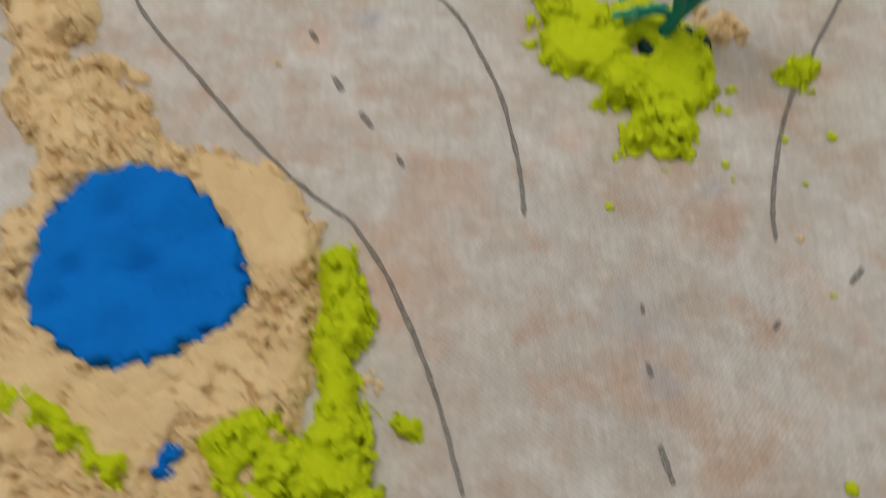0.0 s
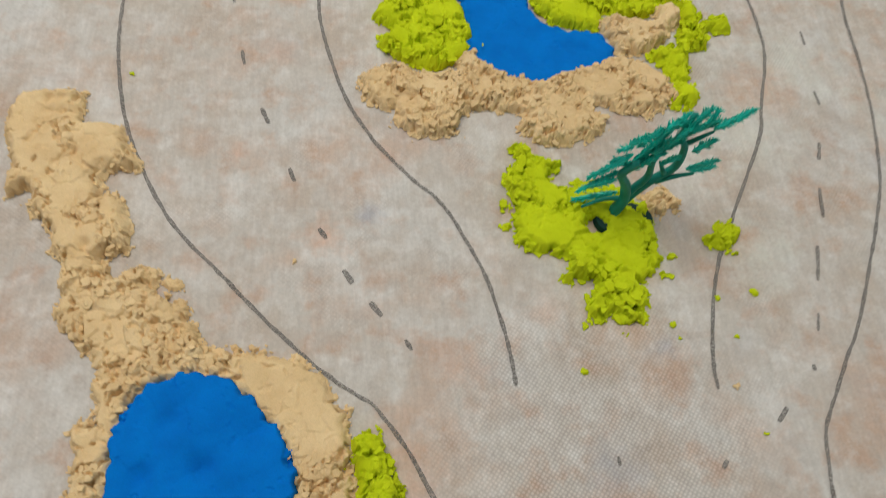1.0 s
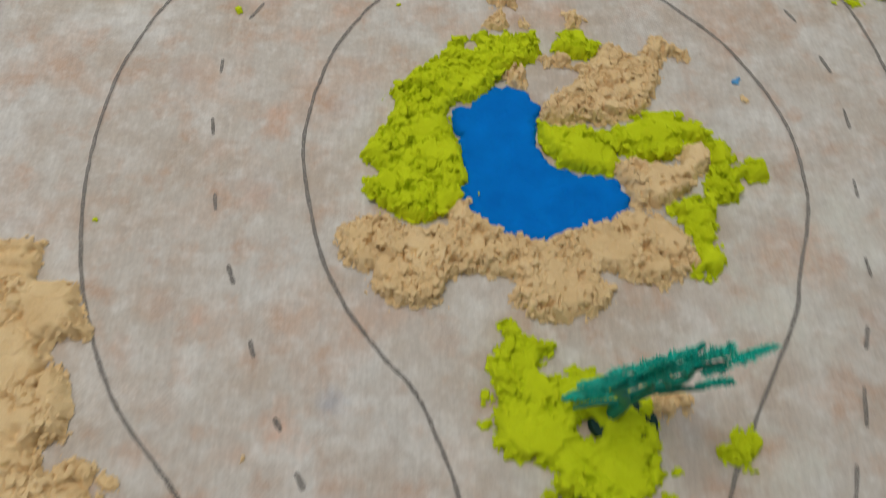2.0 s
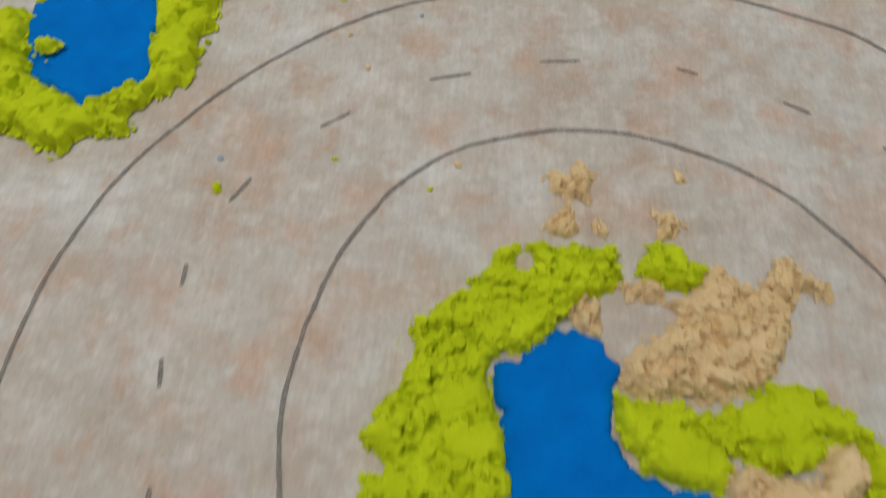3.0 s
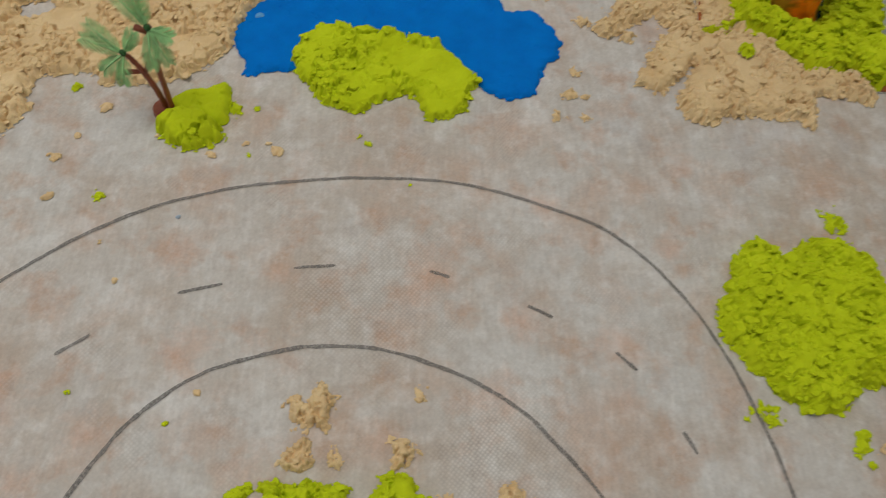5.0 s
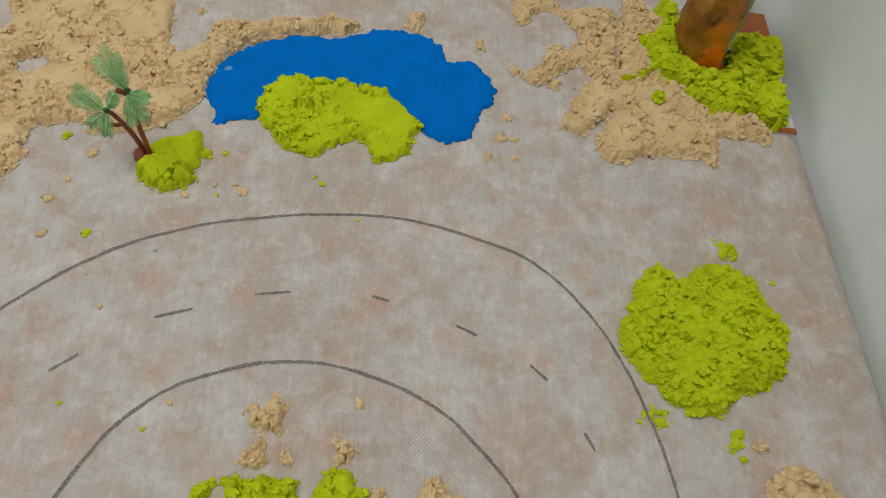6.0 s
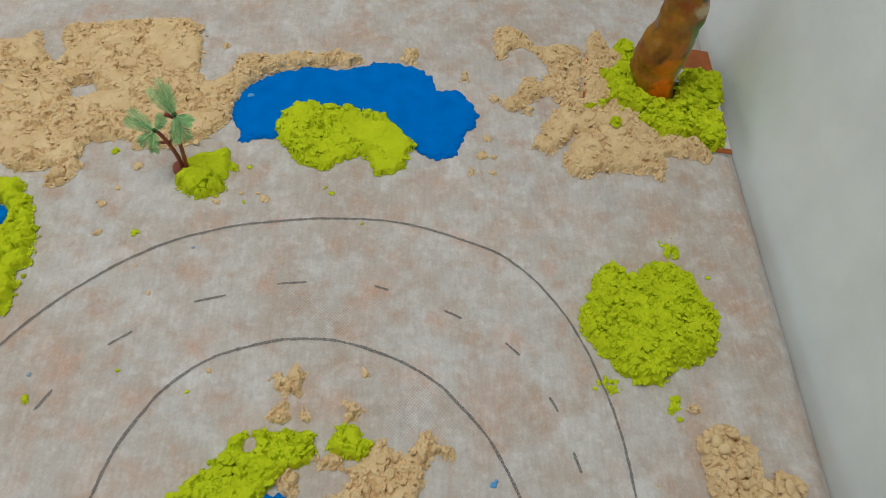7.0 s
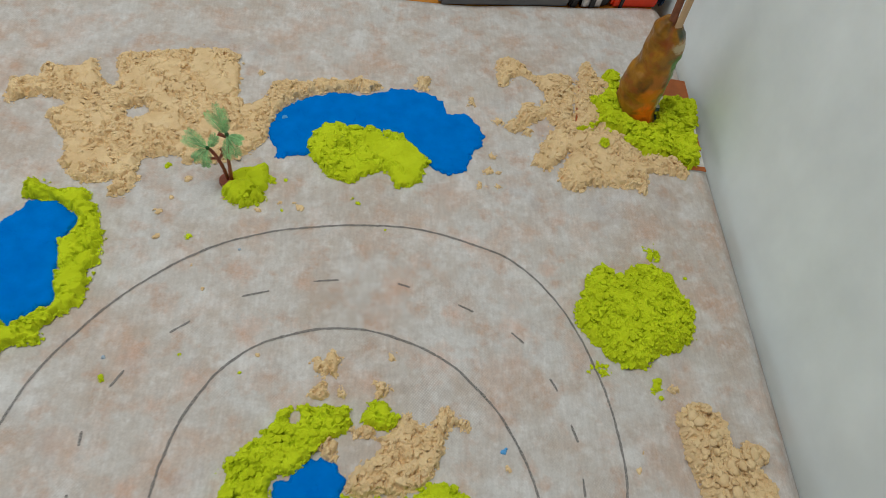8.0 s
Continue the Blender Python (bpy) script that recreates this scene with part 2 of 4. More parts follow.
STICK = wood_material("pale_stick_wood", (0.50, 0.32, 0.17), (0.66, 0.46, 0.27), 0.6)
STICK_BROWN = plain_material("brown_stick_paint", (0.22, 0.08, 0.04), 0.5, 0.4, 0.2, 200)
CARD_BROWN = plain_material("brown_card", (0.33, 0.09, 0.018), 0.45, 0.4, 0.2, 80)
CARD_DARK = plain_material("dark_green_card", (0.02, 0.07, 0.05), 0.45, 0.4, 0.3, 200)
CARD_WHITE = plain_material("white_card", (0.62, 0.60, 0.58), 0.6, 0.3, 0.1, 120)
BLACK = plain_material("black_plastic", (0.012, 0.012, 0.014), 0.35, 0.5, 0.2, 60)
RED = plain_material("red_plastic", (0.85, 0.05, 0.012), 0.35, 0.5, 0.1, 60)
GREY_PLASTIC = plain_material("grey_plastic", (0.13, 0.13, 0.14), 0.4, 0.4, 0.12, 60)
DARK_BLUE = plain_material("dark_blue_cloth", (0.015, 0.03, 0.06), 0.8, 0.2, 0.2, 300)
PURPLE = plain_material("purple_yarn", (0.28, 0.07, 0.36), 0.85, 0.2, 0.25, 400, relief=0.5)
TOY_WHITE = plain_material("white_toy_plastic", (0.72, 0.70, 0.66), 0.5, 0.4, 0.06, 90)
HUB_GREEN = plain_material("dark_leaf_plastic", (0.03, 0.10, 0.03), 0.5, 0.3, 0.2, 150)
STEEL = plain_material("steel", (0.55, 0.55, 0.55), 0.3, 0.5, 0.05, 60, metal=1.0)


# ---- mesh helpers ----
def part(name, bm, mat, parent=None, label="", smooth=False):
    me = bpy.data.meshes.new(name)
    bm.to_mesh(me)
    bm.free()
    me.materials.append(mat)
    if smooth:
        me.polygons.foreach_set("use_smooth", [True] * len(me.polygons))
    ob = new(name, me)
    ob.parent = parent
    return tagged(ob, label) if label else ob


def mesh_part(name, verts, faces, mat, parent=None, label="", smooth=True):
    me = bpy.data.meshes.new(name)
    me.from_pydata(verts, [], faces)
    me.materials.append(mat)
    if smooth:
        me.polygons.foreach_set("use_smooth", [True] * len(me.polygons))
    ob = new(name, me)
    ob.parent = parent
    return tagged(ob, label) if label else ob


def box(bm, lo, hi, bevel=0.0):
    made = bmesh.ops.create_cube(bm, size=1.0)["verts"]
    c = [(a + b) / 2 for a, b in zip(lo, hi)]
    s = [b - a for a, b in zip(lo, hi)]
    for v in made:
        v.co = Vector((c[0] + v.co.x * s[0], c[1] + v.co.y * s[1], c[2] + v.co.z * s[2]))
    if bevel:
        edges = {e for v in made for e in v.link_edges}
        bmesh.ops.bevel(bm, geom=list(edges), offset=bevel, segments=2, affect="EDGES")
    return bm


def boxed(name, lo, hi, mat, parent=None, bevel=0.0, label=""):
    return part(name, box(bmesh.new(), lo, hi, bevel), mat, parent, label)


def tube(bm, points, radii, sides=8, flat=1.0, normal=None):
    """A tapered tube along points; flat squeezes it across the normal."""
    pts = [Vector(p) for p in points]
    rings = []
    for i, p in enumerate(pts):
        d = (pts[min(i + 1, len(pts) - 1)] - pts[max(i - 1, 0)]).normalized()
        n = Vector(normal) if normal else Vector((0, 1, 0))
        if abs(n.dot(d)) > 0.95:
            n = Vector((1, 0, 0))
        u = d.cross(n).normalized()
        w = u.cross(d).normalized()
        rings.append([bm.verts.new(p + radii[i] * (u * math.cos(a) + w * flat * math.sin(a)))
                      for a in (2 * math.pi * k / sides for k in range(sides))])
    for a, b in zip(rings, rings[1:]):
        for k in range(sides):
            bm.faces.new((a[k], a[(k + 1) % sides], b[(k + 1) % sides], b[k]))
    bm.faces.new(rings[0][::-1])
    bm.faces.new(rings[-1])
    return bm


def spline(points, steps, closed=False):
    """Catmull-Rom through the control points."""
    p = np.array(points, float)
    n = len(p)
    out = []
    for i in range(n if closed else n - 1):
        if closed:
            a, b, c, d = (p[(i + k) % n] for k in (-1, 0, 1, 2))
        else:
            a, b, c, d = (p[min(max(i + k, 0), n - 1)] for k in (-1, 0, 1, 2))
        for s in np.linspace(0, 1, steps, endpoint=False):
            out.append(0.5 * (2 * b + (c - a) * s + (2 * a - 5 * b + 4 * c - d) * s ** 2 + (3 * b - a - 3 * c + d) * s ** 3))
    if not closed:
        out.append(p[-1])
    return np.array(out)


def lattice(ix, iy, seed):
    h = (ix.astype(np.int64) * 374761393 + iy.astype(np.int64) * 668265263 + seed * 974634541) & 0xFFFFFFFF
    h = ((h ^ (h >> 13)) * 1274126177) & 0xFFFFFFFF
    h = ((h ^ (h >> 16)) * 2246822519) & 0xFFFFFFFF
    return ((h ^ (h >> 15)) & 0xFFFFFF) / float(0xFFFFFF)


def value_noise(x, y, size, seed):
    x, y = x / size, y / size
    ix, iy = np.floor(x), np.floor(y)
    fx, fy = x - ix, y - iy
    fx, fy = fx * fx * (3 - 2 * fx), fy * fy * (3 - 2 * fy)
    a, b = lattice(ix, iy, seed), lattice(ix + 1, iy, seed)
    c, d = lattice(ix, iy + 1, seed), lattice(ix + 1, iy + 1, seed)
    return (a * (1 - fx) + b * fx) * (1 - fy) + (c * (1 - fx) + d * fx) * fy


def bays(x, y, size, seed):
    """Distance to the nearest of scattered centres, for scalloped rims."""
    x, y = x / size, y / size
    ix, iy = np.floor(x), np.floor(y)
    near = np.full(x.shape, 9.0)
    for dx in (-1, 0, 1):
        for dy in (-1, 0, 1):
            cx, cy = ix + dx, iy + dy
            near = np.minimum(near, np.hypot(x - cx - lattice(cx, cy, seed), y - cy - lattice(cx, cy, seed + 7)))
    return near


def inside_distance(gx, gy, loop):
    """Signed distance to a closed outline, positive inside."""
    best = np.full(gx.shape, 1e9)
    odd = np.zeros(gx.shape, bool)
    for (ax, ay), (bx, by) in zip(loop, np.roll(loop, -1, axis=0)):
        ex, ey = bx - ax, by - ay
        t = np.clip(((gx - ax) * ex + (gy - ay) * ey) / (ex * ex + ey * ey + 1e-12), 0, 1)
        best = np.minimum(best, (gx - ax - t * ex) ** 2 + (gy - ay - t * ey) ** 2)
        if ay != by:
            odd ^= ((ay > gy) != (by > gy)) & (gx < ex * (gy - ay) / ey + ax)
    return np.where(odd, 1, -1) * np.sqrt(best)


def lump_shapes(seed):
    """A dozen lumps of unit size, broken along planes."""
    rng = np.random.default_rng(seed)
    bm = bmesh.new()
    bmesh.ops.create_icosphere(bm, subdivisions=2, radius=1.0)
    base = np.array([v.co[:] for v in bm.verts])
    faces = np.array([[v.index for v in f.verts] for f in bm.faces])
    bm.free()
    shapes = []
    for k in range(12):
        planes = rng.normal(size=(9, 3))
        planes /= np.linalg.norm(planes, axis=1)[:, None]
        far = rng.uniform(0.55, 1.0, 9)
        reach = np.min(np.where(base @ planes.T > 0.05, far / np.maximum(base @ planes.T, 0.05), 9.0), axis=1)
        wob = np.array([noise.noise(Vector(p) * 1.9 + Vector((k * 7.1, 0, 0))) * 0.15 + noise.noise(Vector(p) * 4.6 + Vector((0, k * 5.3, 0))) * 0.14 for p in base])
        shapes.append(base * (np.minimum(reach, 1.25) * (1 + wob))[:, None])
    return shapes, faces


def chip_shapes(seed):
    """A dozen flat chips of unit radius with torn outlines."""
    rng = np.random.default_rng(seed)
    n = 11
    tri = []
    for ring in (0, 1):
        for k in range(n):
            a, b = ring * n + k, ring * n + (k + 1) % n
            tri += [(a, b, b + n), (a, b + n, a + n)]
    tri += [(2 * n + k, 2 * n + (k + 1) % n, 3 * n) for k in range(n)]
    shapes = []
    for _ in range(12):
        a = 2 * math.pi * (np.arange(n) + rng.uniform(-0.3, 0.3, n)) / n
        r = rng.uniform(0.62, 1.12, n) * np.where(rng.random(n) < 0.2, 0.7, 1.0)
        rings = [np.stack([np.cos(a) * r * w, np.sin(a) * r * w, z + rng.uniform(-0.04, 0.04, n)], -1) for w, z in ((0.7, -0.30), (1.0, -0.02), (0.84, 0.20))]
        shapes.append(np.concatenate(rings + [[[0.0, 0.0, 0.24]]]))
    return shapes, np.array(tri)


BLOCKS = lump_shapes(3)
CHIPS = chip_shapes(8)


def lump_cloud(places, rng, kinds, flat):
    """Many small lumps: (x, y, z, radius) each, turned and squeezed at random."""
    shapes, tri = kinds
    verts, faces = [], []
    for n, (x, y, z, r) in enumerate(places):
        shape = shapes[int(rng.integers(len(shapes)))] * rng.uniform(0.75, 1.25, 3)
        a, e = rng.uniform(0, 6.28), rng.uniform(-0.5, 0.5)
        c, s, ce, se = math.cos(a), math.sin(a), math.cos(e), math.sin(e)
        shape = (shape * (1, 1, flat)) @ np.array([[1, 0, 0], [0, ce, se], [0, -se, ce]]) @ np.array([[c, s, 0], [-s, c, 0], [0, 0, 1]]) * r + (x, y, z)
        shape[:, 2] = np.maximum(shape[:, 2], 0.0001)
        verts.append(shape)
        faces.append(tri + n * len(shape))
    return np.concatenate(verts).tolist(), np.concatenate(faces).tolist()


def flakes(x, y, size, seed):
    """Overlapping flat flakes of pressed sand, each tilted, with round shoulders: the height of the topmost, 0 in the gaps."""
    x, y = x / size, y / size
    ix, iy = np.floor(x), np.floor(y)
    top = np.zeros(x.shape)
    for dx in (-1, 0, 1):
        for dy in (-1, 0, 1):
            cx, cy = ix + dx, iy + dy
            ex, ey = x - cx - lattice(cx, cy, seed), y - cy - lattice(cx, cy, seed + 7)
            ang = 6.283 * lattice(cx, cy, seed + 29)
            u, v = ex * np.cos(ang) + ey * np.sin(ang), ey * np.cos(ang) - ex * np.sin(ang)
            long = 0.75 + 0.3 * lattice(cx, cy, seed + 17)
            far = 0.52 + 0.42 * lattice(cx, cy, seed + 23) - np.hypot(u * long, v / long)
            shoulder = np.clip(far / 0.13, 0, 1)
            shoulder = np.sqrt(shoulder * (2 - shoulder))
            top = np.maximum(top, shoulder * (0.35 + 0.65 * lattice(cx, cy, seed + 13) + 0.30 * u))
    return top


def heap(name, outline, mat, height, seed, label, category, edge=5.5, crumb=1.0, smooth=0.35, ragged=1.0, holes=(), dips=(), cut=(),
         step=0.45, foot=0.0, torn=True, big=2.2, blocks=0, grow=0.0, plates=True, scallop=0.0, pressed=(), slits=(), cracks=(), coarse=1.0, chips=1.0, group=""):
    """Moulded kinetic sand with the given outline in millimetres: pressed smooth in patches, torn into overlapping flakes elsewhere."""
    pts = spline(outline, 5, closed=True)
    lo, hi = pts.min(0) - 5, pts.max(0) + 5
    gx, gy = np.meshgrid(np.arange(lo[0], hi[0], step), np.arange(lo[1], hi[1], step), indexing="ij")
    wx = gx + 2.6 * (value_noise(gx, gy, 3.6, seed + 31) - 0.5) + 1.5 * (value_noise(gx, gy, 1.5, seed + 32) - 0.5)
    wy = gy + 2.6 * (value_noise(gx, gy, 3.6, seed + 33) - 0.5) + 1.5 * (value_noise(gx, gy, 1.5, seed + 34) - 0.5)
    bay = bays(wx, wy, 6.5, seed)
    wide = flakes(wx, wy, (13.0 if plates else 10.0) * coarse, seed + 51)
    mid = flakes(wx, wy, (5.4 if plates else 5.6) * coarse, seed + 61)
    fine = flakes(wx, wy, (2.5 if plates else 2.8) * coarse, seed + 71)
    d = inside_distance(gx, gy, pts) + grow - (0.8 if torn else 0)
    if len(cut):
        d = np.minimum(d, 2.6 - inside_distance(gx, gy, spline(cut, 5, closed=True)))
    for hx, hy, hr in holes:
        d = np.minimum(d, np.hypot(gx - hx, gy - hy) - hr)
    for ax, ay, bx, by, half in slits:
        s = np.clip(((gx - ax) * (bx - ax) + (gy - ay) * (by - ay)) / ((bx - ax) ** 2 + (by - ay) ** 2), 0, 1)
        d = np.minimum(d, np.hypot(wx - ax - s * (bx - ax), wy - ay - s * (by - ay)) - half)
    d = d + ragged * 2.0 * (value_noise(gx, gy, 9, seed) - 0.5) + scallop * (0.5 - bay)
    d = d + ragged * (2.0 * (value_noise(wx, wy, 6.5, seed + 37) - 0.5) + 1.6 * (value_noise(wx, wy, 3.2, seed + 38) - 0.5))
    whole = d
    d = d + ragged * min(1, crumb * 1.3) * ((wide - 0.6) * 1.4 + (mid - 0.6) * 3.4 + (fine - 0.6) * 3.0 + 1.8 * (value_noise(wx, wy, 1.4, seed + 39) - 0.5))
    p = np.clip(d / edge, 0, 1)
    body = (1 - (1 - np.clip((whole + 1.0) / (edge * 1.2), 0, 1)) ** 2.0) * (1 - (1 - np.clip((d + 0.3) / 2.4, 0, 1)) ** 2.0)
    low = 0.6 * value_noise(gx, gy, 26, seed + 5) + 0.4 * value_noise(gx, gy, 12, seed + 6)
    patch = 0.6 * value_noise(gx, gy, 14, seed + 9) + 0.4 * value_noise(gx, gy, 6, seed + 10)
    rough = np.clip((patch - smooth) * 7 + 0.3, 0, 1)
    rough = np.maximum(rough, np.clip(1.0 - d / 4.0, 0, 1) * 0.7) * crumb
    calm = np.ones(gx.shape)
    for px, py, pr in pressed:
        calm = np.minimum(calm, np.clip((np.hypot(gx - px, gy - py) - pr) / 5, 0, 1))
    rough = rough * (0.08 + 0.92 * calm)
    inner = np.clip((d + 0.3) / 1.6, 0, 1) * min(1, crumb * 1.3)
    h = height * body * (0.84 + 0.35 * low if plates else 0.66 + 0.6 * low)
    h = h + inner * (0.3 + 0.7 * calm) * (wide - 0.7) * (2.3 if plates else 2.6)
    h = h + inner * rough * (((mid - 0.66) * (3.4 if plates else 4.6) + (fine - 0.62) * 1.6) * min(1.3, coarse))
    h = h + inner * (1 - np.minimum(rough, 1)) * (mid - 0.62) * 0.5
    # open gaps and torn pores between the flakes
    h = h - inner * rough * calm * (1.8 * np.clip(1 - mid / 0.3, 0, 1) + 1.2 * np.clip(1 - fine / 0.3, 0, 1))
    pores = 0.6 * value_noise(wx, wy, 3.4, seed + 81) + 0.4 * value_noise(wx, wy, 1.7, seed + 82)
    h = h - inner * (0.1 + 0.9 * calm) * np.clip((pores - 0.80 + 0.17 * rough) * 18, 0, 1) * (2.5 if plates else 3.0)
    h = h + inner * (0.28 * (value_noise(gx, gy, 3.1, seed + 21) - 0.5) + 0.30 * (value_noise(gx, gy, 1.3, seed + 22) - 0.5)) * (0.3 + 0.7 * rough)
    for ax, ay, bx, by in cracks:
        s = np.clip(((gx - ax) * (bx - ax) + (gy - ay) * (by - ay)) / ((bx - ax) ** 2 + (by - ay) ** 2), 0, 1)
        h = h - 2.4 * np.sin(np.pi * (0.15 + 0.7 * s)) * np.exp(-((wx - ax - s * (bx - ax)) ** 2 + (wy - ay - s * (by - ay)) ** 2) / 0.6)
    for hx, hy, hr, depth in dips:
        h = h - depth * np.exp(-((gx - hx) ** 2 + (gy - hy) ** 2) / hr ** 2) * body
    h = np.where(d > 0, np.maximum(h, 0.35 + 0.5 * p), 0.0)
    gradx, grady = np.gradient(d, step)
    mag = np.maximum(np.hypot(gradx, grady), 0.6)
    rim = (d < 0) & (d > -1.2 * step)
    x = np.where(rim, gx - np.clip(d * gradx / mag ** 2, -step, step), gx)
    y = np.where(rim, gy - np.clip(d * grady / mag ** 2, -step, step), gy)
    inside = d > 0
    quad = inside[:-1, :-1] | inside[1:, :-1] | inside[1:, 1:] | inside[:-1, 1:]
    index = np.arange(gx.size).reshape(gx.shape)
    q = np.stack([index[:-1, :-1], index[1:, :-1], index[1:, 1:], index[:-1, 1:]], -1)[quad]
    used, q = np.unique(q, return_inverse=True)
    q = q.reshape(-1, 4)
    verts = np.stack([x.ravel()[used], y.ravel()[used], h.ravel()[used] + foot], -1) / 1000
    ob = mesh_part(name, verts.tolist(), q.tolist(), mat)
    tagged(ob, label, category, group)
    rng = np.random.default_rng(seed)
    if not torn:
        return ob
    loose = np.flatnonzero((inside & (rough > 0.45) & (calm > 0.9) & (d > 1.0)).ravel())
    near = np.flatnonzero(((d > -0.4) & (d < 1.6) & (calm > 0.5)).ravel())
    away = np.flatnonzero(((d < -1.0) & (d > -5.0) & (value_noise(gx, gy, 9, seed + 41) > 0.55)).ravel())
    core = np.flatnonzero((d > 4).ravel())
    counts = [int(len(k) * step * step * w) for k, w in ((loose, chips * (0.085 if plates else 0.10)), (near, chips * 0.12), (away, 0.012))]
    sets = [rng.choice(k, min(n, len(k)), replace=False) for k, n in zip((loose, near, away), counts)]
    pick = np.concatenate(sets)
    size = big * coarse * rng.choice([0.42, 0.62, 0.85, 1.15], len(pick), p=[0.3, 0.35, 0.25, 0.1]) * rng.uniform(0.8, 1.15, len(pick))
    n0, n1 = len(sets[0]), len(sets[0]) + len(sets[1])
    size[n0:n1] *= 0.75
    size[n1:] = rng.uniform(0.35, 0.9, len(pick) - n1)
    ground = np.where(d > 0, h, 0).ravel()[pick]
    z = np.where(np.arange(len(pick)) < n1, ground * np.where(np.arange(len(pick)) < n0, 1, rng.uniform(0.3, 1.0, len(pick))) + 0.02 * size, 0.25 * size)
    places = np.stack([gx.ravel()[pick], gy.ravel()[pick], z + foot, size], -1) / 1000
    if len(places) > 2:
        v, f = lump_cloud(places, rng, CHIPS, 1.0)
        tagged(mesh_part("loose_sand", v, f, mat, ob, smooth=False), kind="stuff")
    if blocks:
        pick = rng.choice(core, blocks, replace=False)
        size = rng.uniform(2.2, 4.6, blocks)
        places = np.stack([gx.ravel()[pick], gy.ravel()[pick], h.ravel()[pick] + foot + 0.25 * size, size], -1) / 1000
        v, f = lump_cloud(places, rng, BLOCKS, 0.6)
        tagged(mesh_part("broken_sand", v, f, mat, ob), kind="stuff")
    return ob


def crumb(x, y, size, mat, seed, label, long=1.0, turn=0.0, foot=0.0):
    """A loose bit of broken sand, its width in millimetres: a flat ragged flake."""
    size *= 0.8 if mat == GREEN and size <= 6 else 1.12
    ring = []
    n = 9 if size > 8 else 6
    for k in range(n):
        a = 2 * math.pi * k / n
        r = size * 0.5 * (0.5 + 0.6 * float(lattice(np.array([k]), np.array([seed]), 3)[0]))
        u, w = r * math.cos(a) * math.sqrt(long), r * math.sin(a) / math.sqrt(long)
        ring.append((x + u * math.cos(turn) - w * math.sin(turn), y + u * math.sin(turn) + w * math.cos(turn)))
    small = min(1.0, size / 12)
    return heap("sand_crumb", ring, mat, 0.5 + 0.2 * size if size > 8 else 0.25 + 0.16 * size, seed, label, "sand crumb", edge=max(0.9, 0.18 * size), crumb=0.3 + 0.6 * small, smooth=0.15,
                ragged=0.3 + 0.9 * small, step=0.45 if size > 7 else 0.35, foot=foot, torn=size > 8, big=1.6, group="loose crumbs on the cloth")


# ---- room ----
def wall(name, lo, hi, mat=WALL):
    return tagged(boxed(name, lo, hi, mat), kind="structure")


WEST, EAST, SOUTH, NORTH = -2.6, 0.4722, -2.2, 3.0
wall("wall_east", (EAST, SOUTH, FLOOR), (EAST + 0.12, NORTH, CEILING))
wall("wall_north", (WEST - 0.12, NORTH, FLOOR), (EAST + 0.12, NORTH + 0.12, CEILING))
wall("wall_south", (WEST - 0.12, SOUTH - 0.12, FLOOR), (EAST + 0.12, SOUTH, CEILING))
# Unseen side; its opening is made up to suit the west fill lamp.
west = tagged(new("wall_west"), kind="structure")
for lo, hi in (((WEST - 0.12, SOUTH, FLOOR), (WEST, -0.45, CEILING)), ((WEST - 0.12, 1.85, FLOOR), (WEST, NORTH, CEILING)),
               ((WEST - 0.12, -0.45, FLOOR), (WEST, 1.85, 0.27)), ((WEST - 0.12, -0.45, 1.63), (WEST, 1.85, CEILING))):
    boxed("wall_panel", lo, hi, WALL, west)
tagged(boxed("floor", (WEST - 0.12, SOUTH - 0.12, FLOOR - 0.1), (EAST + 0.12, NORTH + 0.12, FLOOR), FLOORING), kind="structure")
tagged(boxed("ceiling", (WEST - 0.12, SOUTH - 0.12, CEILING), (EAST + 0.12, NORTH + 0.12, CEILING + 0.1), CEIL), kind="structure")

# table against the wall
table = tagged(new("table"), "orange varnished wooden table standing against a white wall", "table")
boxed("tabletop", (-0.62, -0.35, TABLE - 0.03), (0.452, 1.25, TABLE), TABLE_WOOD, table, 0.004)
for x in (-0.56, 0.39):
    for y in (-0.29, 1.19):
        boxed("leg", (x - 0.03, y - 0.03, FLOOR), (x + 0.03, y + 0.03, TABLE - 0.03), TABLE_WOOD, table, 0.004)


